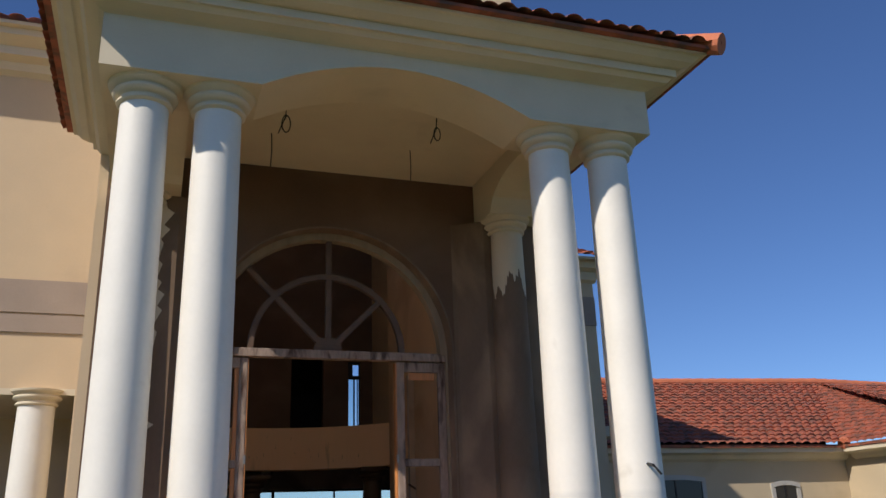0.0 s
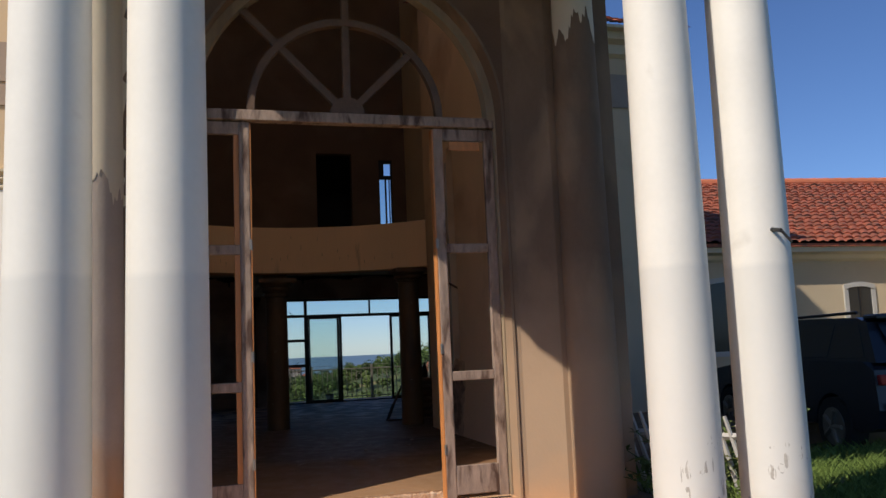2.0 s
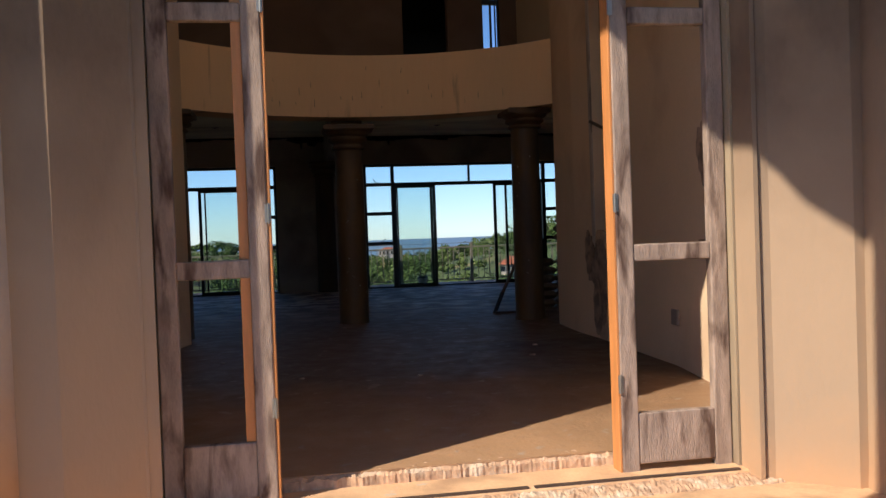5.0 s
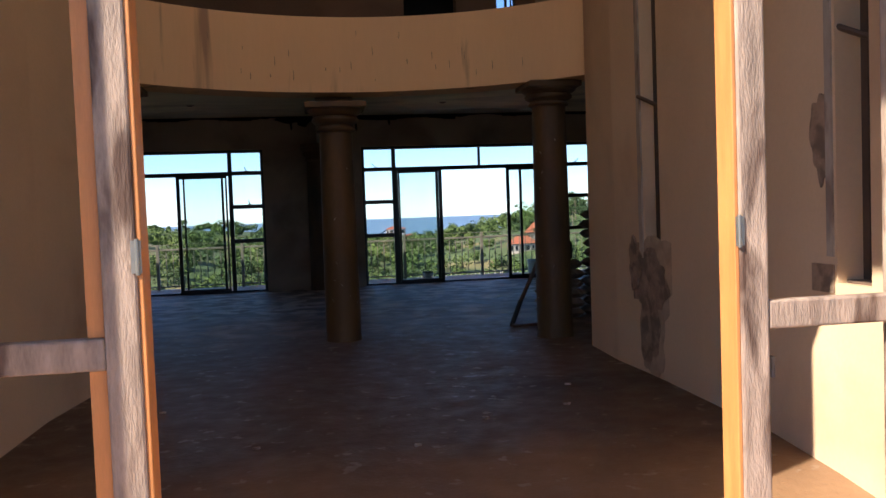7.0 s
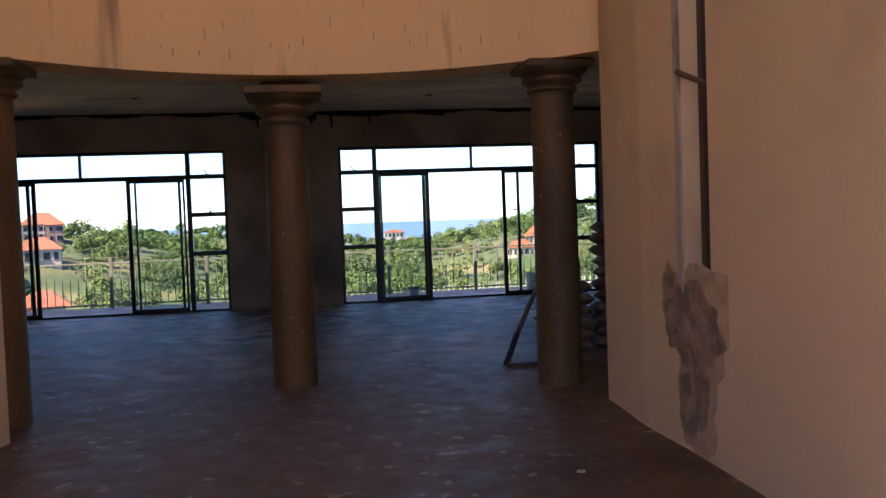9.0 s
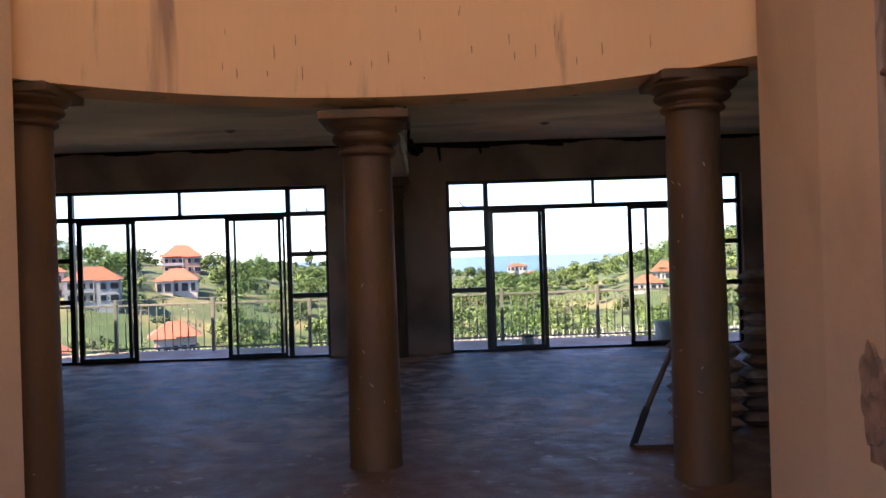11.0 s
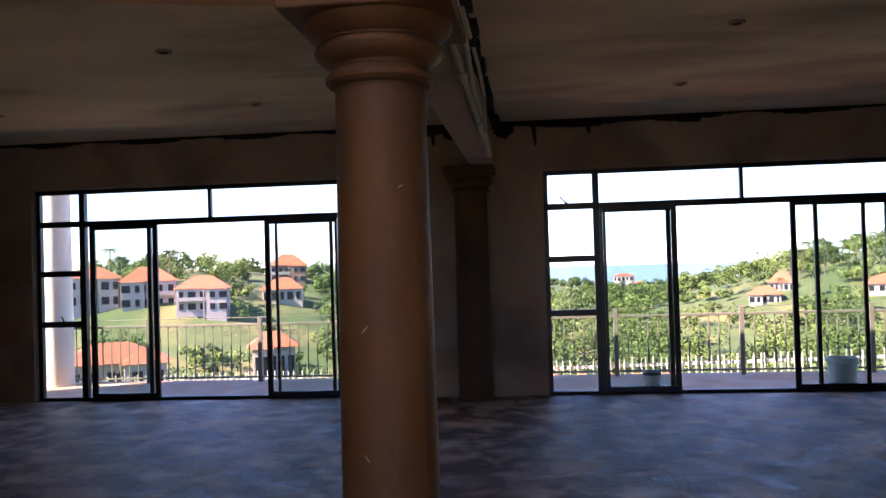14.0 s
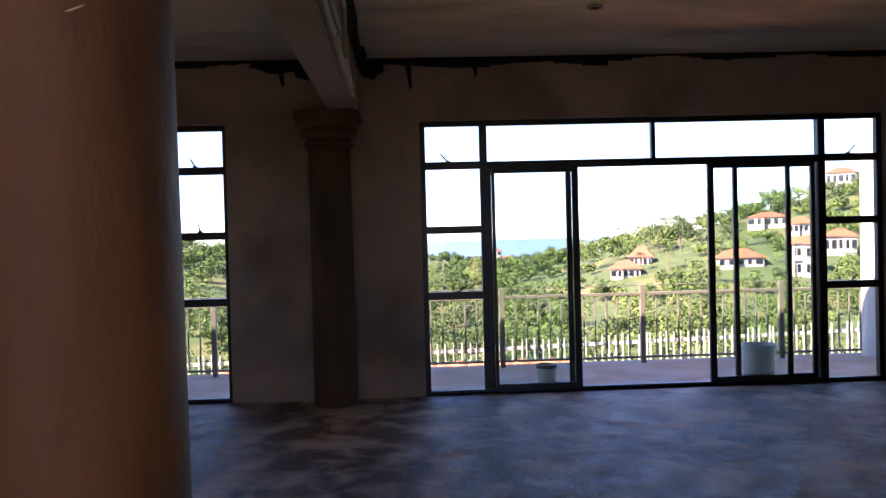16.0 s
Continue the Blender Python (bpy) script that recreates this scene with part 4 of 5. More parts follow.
for k in range(11):
    sack(4.95 + sack_rnd.uniform(-0.04, 0.04), 17.0 + sack_rnd.uniform(-0.02, 0.02), FL + 0.115 * k)
bottle = thing("bottle", (4.5, 16.9, 0.97), "dark plastic bottle on the stacked sacks", "bottle")
part("bottle_body", lathe(bmesh.new(), 4.5, 16.9, [(0.05, 0.965), (0.055, 0.98), (0.055, 1.14), (0.03, 1.19), (0.02, 1.2)], 20), DARKPLASTIC, bottle, smooth=True)
part("cap", lathe(bmesh.new(), 4.5, 16.9, [(0.022, 1.2), (0.022, 1.235), (0.018, 1.24)], 16), DARKPLASTIC, bottle)

spade = thing("spade", (3.72, 16.4, FL), "dark long-handled tool leaning on the stacked sacks", "tool")
part("shaft", rod(bmesh.new(), (3.78, 16.48, 0.5), (4.16, 16.78, 1.09), 0.022, 10), DARKWOOD, spade)
part("grip", rod(bmesh.new(), (4.12, 16.82, 1.09), (4.21, 16.74, 1.1), 0.018, 10), DARKPLASTIC, spade)
part("blade", rod(bmesh.new(), (3.66, 16.38, 0.275), (3.8, 16.5, 0.53), 0.03, 6), DARKPLASTIC, spade)
plank = thing("floor_plank", (3.85, 16.35, FL), "short dark board lying on the hall floor", "board")
part("board", box(3.66, 4.05, 16.3, 16.38, FL, FL + 0.03, 0.004), DARKWOOD, plank)


def bucket(x, y, z, r, h, mat, rim, label, handle=True):
    t = thing("bucket", (x, y, z), label, "bucket", "balcony buckets")
    part("bucket_body", lathe(bmesh.new(), x, y, [(r * 0.82, z), (r * 0.84, z + 0.01), (r * 0.97, z + h * 0.92), (r * 0.97, z + h * 0.96), (r * 0.9, z + h * 0.96), (r * 0.8, z + 0.05)], 32), mat, t, smooth=True)
    part("rim", lathe(bmesh.new(), x, y, [(r, z + h * 0.84), (r * 1.04, z + h * 0.86), (r * 1.04, z + h), (r * 0.96, z + h), (r * 0.95, z + h * 0.86)], 32), rim, t, smooth=True)
    if handle:
        hb = bmesh.new()
        pr = [(x + r * 1.03 * math.cos(a), y - r * 0.5 * math.sin(a), z + h * 0.86 - r * 0.9 * math.sin(a)) for a in [math.pi * i / 10 for i in range(11)]]
        for a, b in zip(pr, pr[1:]):
            rod(hb, a, b, 0.004, 5)
        part("handle", hb, STEEL, t, "thin wire handle")


# ---------------- balcony ----------------
BALC = material("worn reddish balcony screed", (0.36, 0.22, 0.15), 0.85, vary=0.2, scale=2, bump=0.25, stain=(0.42, 0.31, 0.24), stain_at=(0.5, 0.65), stain_scale=1.5)
structure("balcony_floor", box(-6.2, 9.2, WY + 0.25, 24.5, -2.4, 0.225), BALC, "worn reddish concrete balcony floor")
bucket(3.66, 22.98, 0.225, 0.1, 0.23, PLASTIC, DARKPLASTIC, "small white paint bucket with a dark band on the balcony")
bucket(5.78, 22.98, 0.225, 0.165, 0.36, PLASTIC, PLASTIC, "large dirty white plastic bucket on the balcony", False)
for x in (-4.38, 7.77):
    column(x, 24.2, 0.225, 3.6, 0.23, 0.21, WHITE, 0.2, "white-painted plaster column on the balcony edge", 0.0, "balcony columns")
structure("balcony_roof_beam", box(-6.2, 9.2, 23.9, 24.5, 3.6, 3.9), TRIM, "cream balcony edge beam")

POST_X = [5.0 + 1.615 * k for k in range(-6, 3)]
for k, (xa, xb) in enumerate(zip(POST_X, POST_X[1:])):
    t = thing("balcony_railing", ((xa + xb) / 2, 24.3, 0.225), "grey-painted steel balcony railing panel with scrolls", "railing", "balcony railing panels")
    part("post", box(xa - 0.028, xa + 0.028, 24.272, 24.328, 0.225, 1.12, 0.003), RAIL, t)
    part("top_rail", box(xa + 0.028, xb - 0.028, 24.28, 24.32, 1.0, 1.035, 0.004), RAIL, t)
    part("bottom_rail", box(xa + 0.028, xb - 0.028, 24.285, 24.315, 0.28, 0.305, 0.003), RAIL, t)
    part("cable", rod(bmesh.new(), (xa, 24.3, 1.115), (xb, 24.3, 1.115), 0.005, 6), RAIL, t, "thin taut wire")
    span = xb - xa - 0.056
    for i in range(1, 12):
        bx = xa + 0.028 + span * i / 12
        part("baluster", box(bx - 0.007, bx + 0.007, 24.293, 24.307, 0.305, 1.0), RAIL, t)
    for i in (3, 9):
        bx = xa + 0.028 + span * i / 12
        sb = bmesh.new()
        for side in (-1, 1):
            for zc, up in ((0.9, 1), (0.42, -1)):
                pts = []
                for q in range(15):
                    a = q / 14 * 1.6 * math.pi
                    rr = 0.05 * (1 - 0.55 * q / 14)
                    pts.append((bx + side * (0.012 + 0.05 - rr * math.cos(a)), 24.3, zc + up * rr * math.sin(a)))
                for a, b in zip(pts, pts[1:]):
                    rod(sb, a, b, 0.005, 4)
                rod(sb, (bx + side * 0.012, 24.3, zc), (bx + side * 0.004, 24.3, zc - up * 0.2), 0.005, 4)
        part("scroll", sb, RAIL, t)

# pale palisade fence below the balcony
fence = thing("palisade_fence", (3.0, 30.0, -2.0), "pale painted palisade fence below the balcony", "fence", "fences")
pk = box(-0.03, 0.03, -0.012, 0.012, 0.0, 2.02)
for v in pk.verts:
    if v.co.z > 2:
        v.co.x *= 0.3
pale_me = bpy.data.meshes.new("fence_pale")
pk.to_mesh(pale_me)
pk.free()
pale_me.materials.append(PALE)
fence_rnd = random.Random(2)
for i in range(170):
    x = -9.0 + 0.135 * i
    ob = new("fence_pale", pale_me)
    ob.parent = fence
    ob.location = (x - 3.0, 0, 0.02 * x - 0.3 + fence_rnd.uniform(-0.02, 0.02))
    ob.rotation_euler = (0, radians(fence_rnd.uniform(-1.2, 1.2)), 0)
for z in (-1.6, -0.35):
    part("fence_rail", prism(bmesh.new(), [(-9.2, z - 0.3), (14.0, z + 0.16), (14.0, z + 0.22), (-9.2, z - 0.24)], "y", 30.02, 30.05), PALE, fence)

# ---------------- outside: wings of the house ----------------
structure("wall_left_wing", box(-14, -0.8, 11.6, 11.9, 3.58, 8.0), CREAM, "cream sunlit upper wall over a colonnade")
bm = box(-14, -0.8, 11.57, 11.6, 4.56, 5.0)
structure("trim_band", bm, BAND, "grey-brown raised plaster band")
structure("trim_band", box(-14, -0.8, 11.575, 11.6, 4.3, 4.535), BAND, "grey-brown raised plaster band")
structure("wall_left_back", box(-14, -0.8, 14.0, 14.2, 0, 3.9), CREAM, "cream wall behind the colonnade")
structure("ceiling_colonnade", box(-14, -0.8, 11.6, 14.2, 3.5, 3.58), TRIM, "colonnade ceiling")
structure("wall_left_pier", box(-0.98, -0.8, 11.4, 11.9, 0, 3.66), CREAM, "cream plaster pier")
bm = bmesh.new()
prism(bm, [(11.6, 7.95), (11.5, 8.0), (11.45, 8.1), (11.3, 8.14), (11.3, 8.26), (11.1, 8.34), (11.1, 8.44), (11.6, 8.44)], "x", -14, -0.8)
structure("trim_cornice", bm, TRIM, "cream moulded cornice")
tile_roof("roof_left_wing", (-14, 10.95, 8.48), (-0.8, 10.95, 8.48), (-0.8, 14.5, 10.2), (-14, 14.5, 10.2), mat=TERRAB, label="terracotta tiled upper roof")
for x in (-1.44, -4.2, -7.0):
    column(x, 11.72, 0.0, 3.56, 0.25, 0.22, WHITE, 0.2, "white-painted colonnade column stained orange at its foot", 0.0, "colonnade columns")
structure("wall_side_band", box(7.4, 8.45, 14.72, 14.75, 5.55, 6.15), BAND, "grey-brown raised plaster band")
bm = bmesh.new()
prism(bm, [(14.75, 6.45), (14.65, 6.5), (14.6, 6.65), (14.45, 6.7), (14.4, 6.82), (14.75, 6.82)], "x", 4.5, 8.5)
structure("trim_cornice", bm, TRIM, "cream moulded cornice")
tile_roof("roof_side", (4.5, 14.2, 6.86), (8.85, 14.2, 6.86), (7.3, 17.5, 8.4), (4.5, 17.5, 8.4), label="terracotta tiled upper roof")


def house_window(x0, x1, z0, z1, y, name="window"):
    """A window with a raised white surround, dark pane and shallow arched head, in a wall that faces -y."""
    t = thing(name, ((x0 + x1) / 2, y, z0), "white-framed window with dark glass in a cream wall", "window", "wing windows")
    bm = bmesh.new()
    for a, b in ((x0 - 0.1, x0), (x1, x1 + 0.1)):
        block(bm, a, b, y - 0.04, y + 0.02, z0 - 0.1, z1)
    block(bm, x0, x1, y - 0.04, y + 0.02, z0 - 0.1, z0)
    n = 12
    hx = [x0 - 0.1 + (x1 - x0 + 0.2) * i / n for i in range(n + 1)]
    strip_wall(bm, [(x, z1 + 0.07 * (1 - (2 * i / n - 1) ** 2)) for i, x in enumerate(hx)], [(x, z1 + 0.1 + 0.07 * (1 - (2 * i / n - 1) ** 2)) for i, x in enumerate(hx)], "y", y - 0.04, y + 0.02)
    part("surround", bm, PALE, t)
    part("pane", box(x0, x1, y - 0.015, y - 0.005, z0, z1 + 0.06), DARKGLASS, t)
    part("glazing_bar", box((x0 + x1) / 2 - 0.02, (x0 + x1) / 2 + 0.02, y - 0.03, y - 0.015, z0, z1 + 0.05), ALU, t)


DARKGLASS = material("dark window pane", (0.015, 0.02, 0.025), 0.12, vary=0.1, bump=0.0, gloss_vary=0.03)
house_window(6.83, 7.03, 4.5, 5.95, 14.74)
house_window(6.83, 7.03, 1.3, 2.4, 14.74)
HY = 16.4
WING = material("cream wing wall paint", (0.55, 0.44, 0.29), 0.88, vary=0.06, scale=1.2, bump=0.12, stain=(0.45, 0.35, 0.22), stain_at=(0.6, 0.85))
structure("wall_right_wing", box(8.46, 16.1, HY, HY + 0.3, 0, 3.1), WING, "cream single-storey wing wall")
structure("wall_right_bay", box(15.8, 16.1, 12.6, HY, 0, 3.1), WING, "cream bay wall")
structure("wall_right_bay", box(16.1, 25, 12.6, 12.9, 0, 3.1), WING, "cream bay wall")
for x0, x1, z0, z1 in ((10.3, 11.66, 1.18, 2.5), (13.62, 14.22, 1.2, 2.34)):
    house_window(x0, x1, z0, z1, HY)
bm = bmesh.new()
prism(bm, [(HY, 2.95), (HY - 0.1, 3.0), (HY - 0.15, 3.08), (HY - 0.35, 3.12), (HY - 0.35, 3.22), (HY, 3.22)], "x", 8.46, 15.8)
prism(bm, [(15.8, 2.95), (15.7, 3.0), (15.65, 3.08), (15.45, 3.12), (15.45, 3.22), (15.8, 3.22)], "y", 12.2, HY - 0.35)
structure("trim_eaves", bm, TRIM, "cream moulded eaves")
R0 = 3.28
structure("eaves_board", box(8.46, 15.6, HY - 0.42, HY + 0.3, 3.22, 3.285), TERRA, "dark red eaves battens")
# added blocker: stops sky light showing through the tile gaps
structure("wall_gap_blocker", box(8.5, 15.5, HY + 0.2, HY + 0.26, 3.1, 3.5), BLACK, "added black strip that blocks the sky behind the eaves")
structure("eaves_board", box(15.42, 25, 12.22, HY - 0.42, 3.22, 3.285), TERRA, "dark red eaves battens")
structure("eaves_board", box(4.5, 8.8, 14.24, 15.0, 6.82, 6.87), TRIM, "cream eaves board")
structure("eaves_board", box(-14, -0.8, 11.0, 11.9, 8.44, 8.49), TRIM, "cream eaves board")
tile_roof("roof_right_wing", (8.47, HY - 0.45, R0), (15.5, HY - 0.45, R0), (19.9, 21.4, 5.7), (8.47, 21.4, 5.5), label="mossy terracotta barrel-tiled hipped roof")
tile_roof("roof_right_bay", (15.4, HY - 0.45, R0), (15.4, 12.2, R0), (19.9, 14.6, 4.55), (19.9, 21.4, 5.7), label="mossy terracotta barrel-tiled hipped roof")
tile_roof("roof_right_bay", (15.4, 12.2, R0), (25.0, 12.2, R0), (25.0, 21.4, 5.6), (19.9, 21.4, 5.7), label="mossy terracotta barrel-tiled hipped roof")


def ridge_caps(points, r=0.13):
    """Half-round ridge tiles laid end to end along a line."""
    t = thing("ridge_tiles", points[0], "bright terracotta ridge tiles bedded in mortar", "roof", kind="structure")
    k = 0
    for a, b in zip(points, points[1:]):
        a, b = Vector(a), Vector(b)
        cnt = max(1, int((b - a).length / 0.42))
        for i in range(cnt):
            bm = bmesh.new()
            rod(bm, a.lerp(b, i / cnt), a.lerp(b, (i + 1.06) / cnt) + Vector((0, 0, 0.012)), r, 12)
            part("ridge_tile", bm, TERRAB, t)


ridge_caps([(8.6, 21.4, 5.58), (14.0, 21.4, 5.6), (19.9, 21.4, 5.74), (25.0, 21.4, 5.64)])
ridge_caps([(15.4, HY - 0.45, R0 + 0.02), (15.5, HY - 0.4, R0 + 0.05)])
ridge_caps([(15.4, 12.15, R0 + 0.02), (17.6, 13.4, 3.95), (19.9, 14.6, 4.58)])
ridge_caps([(4.52 + E, 6.4 - E, RZ + 0.03), (2.92, 9.0, RZ + 1.33)], 0.11)
ridge_caps([(-0.65 - E, 6.4 - E, RZ + 0.03), (0.95, 9.0, RZ + 1.33)], 0.11)

# ---------------- parked car ----------------
CARPAINT = material("dark blue-grey car paint", (0.03, 0.038, 0.05), 0.25, metal=0.4, vary=0.05, bump=0.0, gloss_vary=0.03)
TYRE = material("tyre rubber", (0.02, 0.02, 0.02), 0.85, vary=0.1, bump=0.1)
LAMP = material("red lamp lens", (0.35, 0.02, 0.015), 0.2, vary=0.05, bump=0.0)


def parked_car(cx, cy):
    """An estate-like off-roader, its front to -x."""
    t = thing("car", (cx, cy, 0), "dark blue-grey parked off-road car in shade", "car")
    hw = 0.93
    body = [(-2.25, 0.45), (-2.3, 0.75), (-2.15, 0.95), (-1.1, 1.08), (-0.4, 1.12), (2.1, 1.14), (2.3, 1.05), (2.34, 0.6), (2.28, 0.4), (1.95, 0.32)]
    for wx in (1.4, -1.42):
        body += [(wx + 0.4 * math.cos(a), 0.36 + 0.4 * math.sin(a)) for a in [math.pi * i / 8 for i in range(9)]]
    bm = bmesh.new()
    rings = []
    for s, inset in ((-1, 0.06), (-1, 0.0), (1, 0.0), (1, 0.06)):
        yy = s * (hw if inset else hw - 0.0)
        off = 0.05 if inset else 0.0
        rings.append([bm.verts.new((cx + x * (1 - off * 0.2), cy + s * (hw if not inset else hw + 0.03), z)) for x, z in body])
    rings = [rings[0], rings[3]]
    for v in [v for v in bm.verts if not any(v in r for r in rings)]:
        bm.verts.remove(v)
    for i in range(len(body)):
        j = (i + 1) % len(body)
        bm.faces.new((rings[0][i], rings[0][j], rings[1][j], rings[1][i]))
    bm.faces.new(rings[0])
    bm.faces.new(rings[1][::-1])
    part("body", bm, CARPAINT, t)
    cab = [(-1.1, 1.09), (-0.35, 1.62), (0.2, 1.68), (1.6, 1.66), (1.85, 1.6), (2.22, 1.13)]
    bm = bmesh.new()
    lo = [bm.verts.new((cx + x, cy - (0.9 - 0.22 * (z - 1.09) / 0.6), z)) for x, z in cab]
    hi = [bm.verts.new((cx + x, cy + (0.9 - 0.22 * (z - 1.09) / 0.6), z)) for x, z in cab]
    for i in range(len(cab)):
        j = (i + 1) % len(cab)
        bm.faces.new((lo[i], lo[j], hi[j], hi[i]))
    bm.faces.new(lo)
    bm.faces.new(hi[::-1])
    part("cabin", bm, CARPAINT, t)
    for wx0, wx1, wx2, wx3 in ((-0.85, -0.3, 0.35, 0.35), (0.43, 0.43, 1.2, 1.2), (1.28, 1.28, 1.7, 1.98)):
        q = [(cx + wx0, 1.17), (cx + wx1, 1.56), (cx + wx2, 1.58), (cx + wx3, 1.19)]
        bm = bmesh.new()
        vs = [bm.verts.new((x, cy - (0.905 - 0.22 * (z - 1.09) / 0.6), z)) for x, z in q]
        vs2 = [bm.verts.new((x, cy - (0.895 - 0.22 * (z - 1.09) / 0.6), z)) for x, z in q]
        bm.faces.new(vs)
        bm.faces.new(vs2[::-1])
        for i in range(4):
            bm.faces.new((vs[i], vs[(i + 1) % 4], vs2[(i + 1) % 4], vs2[i]))
        part("side_window", bm, DARKGLASS, t)
    part("rear_window", prism(bmesh.new(), [(cx + 1.9, 1.57), (cx + 1.92, 1.585), (cx + 2.2, 1.2), (cx + 2.18, 1.19)], "y", cy - 0.62, cy + 0.62), DARKGLASS, t)
    for s in (-1, 1):
        part("roof_rail", rod(bmesh.new(), (cx - 0.3, cy + s * 0.66, 1.7), (cx + 1.6, cy + s * 0.66, 1.72), 0.02, 8), ALU, t)
        part("tail_lamp", box(cx + 2.16, cx + 2.35, cy + s * 0.83 - 0.1, cy + s * 0.83 + 0.1, 0.88, 1.0, 0.02), LAMP, t)
    for wx in (1.4, -1.42):
        for s in (-1, 1):
            for nm, r, w, mat in (("tyre", 0.355, 0.11, TYRE), ("rim", 0.23, 0.125, STEEL)):
                bm = bmesh.new()
                y0 = cy + s * 0.86
                rod(bm, (cx + wx, y0 - w, 0.355), (cx + wx, y0 + w, 0.355), r, 28)
                part(nm, bm, mat, t)
            sp = bmesh.new()
            for i in range(5):
                a = 2 * math.pi * i / 5
                rod(sp, (cx + wx, cy + s * 0.99, 0.355), (cx + wx + 0.2 * math.cos(a), cy + s * 0.99, 0.355 + 0.2 * math.sin(a)), 0.03, 6)
            part("spokes", sp, STEEL, t)
    part("bumper", box(cx + 2.2, cx + 2.4, cy - 0.88, cy + 0.88, 0.42, 0.7, 0.05), ALU, t)
    part("number_plate", box(cx + 2.4, cx + 2.41, cy - 0.26, cy + 0.26, 0.72, 0.83, 0.004), PALE, t)
    part("rear_spoiler", box(cx + 1.7, cx + 1.98, cy - 0.66, cy + 0.66, 1.63, 1.68, 0.015), CARPAINT, t)
    return t


parked_car(9.15, 11.75).rotation_euler = (0, 0, radians(-99.8))

# ---------------- porch details ----------------
WIRE = material("black wire", (0.02, 0.02, 0.02), 0.6, vary=0.1, bump=0.0)


def wire(pts, label="loose black wire hanging from the porch ceiling"):
    t = thing("wire", pts[0], label, "wire", "loose wires")
    bm = bmesh.new()
    for a, b in zip(pts, pts[1:]):
        rod(bm, a, b, 0.006, 6)
    part("strand", bm, WIRE, t)


for x, y, k in ((1.08, 7.84, 1.0), (2.69, 7.67, 0.8)):
    wire([(x, y, 6.0), (x - 0.01, y, 5.85)] + [(x + 0.045 * k * math.sin(a), y, 5.8 + 0.1 * k * math.cos(a)) for a in [2 * math.pi * i / 12 for i in range(13)]] + [(x - 0.08, y, 5.68)])
for x, y, h in ((1.01, 8.49, 0.42), (2.64, 8.53, 0.4)):
    wire([(x, y, 6.0), (x + 0.01, y + 0.01, 6 - h / 2), (x, y, 6 - h)])
hook = thing("rebar_hook", (4.2, 6.52, 2.17), "short rusty steel hook in a white column", "hook")
bm = rod(bmesh.new(), (4.17, 6.54, 2.21), (4.17, 6.44, 2.19), 0.014, 8)
rod(bm, (4.17, 6.44, 2.19), (4.23, 6.42, 2.11), 0.01, 8)
part("bar", bm, WIRE, hook)
SCUFF = material("grey scuff in paint", (0.47, 0.43, 0.37), 0.85, vary=0.25, scale=20, bump=0.2)
scuff_rnd = random.Random(9)
for (cx, r), n in (((3.54, 0.226), 44), ((4.2, 0.226), 34), ((0.335, 0.226), 9)):
    bm = bmesh.new()
    for i in range(n):
        a = radians(-90 + scuff_rnd.uniform(-50, 55))
        z = 0.2 + abs(scuff_rnd.gauss(0, 0.5))
        w, h = scuff_rnd.uniform(0.004, 0.024), scuff_rnd.uniform(0.008, 0.06)
        ring = []
        for q in range(8):
            b = 2 * math.pi * q / 8
            aa = a + w / r * math.cos(b) * scuff_rnd.uniform(0.7, 1.1)
            zz = z + h * math.sin(b) * scuff_rnd.uniform(0.7, 1.1)
            rr = r + 0.004 - 0.028 * max(0, (zz - 0.2) / 5) ** 1.2
            ring.append(bm.verts.new((cx + rr * math.cos(aa), 6.75 + rr * math.sin(aa), zz)))
        bm.faces.new(ring)
    structure("column_scuffs", bm, SCUFF, "grey scuffs and chips in white column paint").data.name = "scuffs"
NICK = material("pale nick in cement", (0.5, 0.44, 0.36), 0.9, vary=0.2, scale=20, bump=0.2)
nick_rnd = random.Random(31)
for cx, cy, a0, n in ((1.775, 16.12, -80, 8), (3.9, 15.5, -130, 10), (-0.27, 15.35, -50, 3)):
    bm = bmesh.new()
    for i in range(n):
        a, z = radians(a0 + nick_rnd.uniform(-45, 45)), nick_rnd.uniform(0.5, 2.3)
        w, h, sk = nick_rnd.uniform(0.0015, 0.0035), nick_rnd.uniform(0.004, 0.016), nick_rnd.uniform(-0.02, 0.02)
        r = 0.1875 - 0.015 * ((z - FL) / 2.3) ** 1.5
        ring = [bm.verts.new((cx + r * math.cos(a + (p * w + q * sk) / r), cy + r * math.sin(a + (p * w + q * sk) / r), z + q * h)) for p, q in ((-1, -1), (1, -0.8), (1.3, 0.2), (0.4, 1), (-0.8, 0.4))]
        bm.faces.new(ring)
    structure("column_nicks", bm, NICK, "pale nicks in the bare cement column")
bm = bmesh.new()
for i in range(26):
    a, z, h, w = radians(90 + nick_rnd.uniform(-38, 32)), nick_rnd.uniform(2.95, 3.5), nick_rnd.uniform(0.015, 0.09), nick_rnd.uniform(0.0025, 0.005)
    r = GR - 0.003
    bm.faces.new([bm.verts.new((GC.x + r * math.cos(a + p * w / r), GC.y + r * math.sin(a + p * w / r), z + q)) for p, q in ((-1, 0), (0.6, -h * 0.3), (1, h), (-0.4, h * 0.8))])
structure("gallery_drips", bm, RUST, "short brown drip marks on the gallery edge")
# rough chipped mortar along the threshold
th_rnd = random.Random(21)


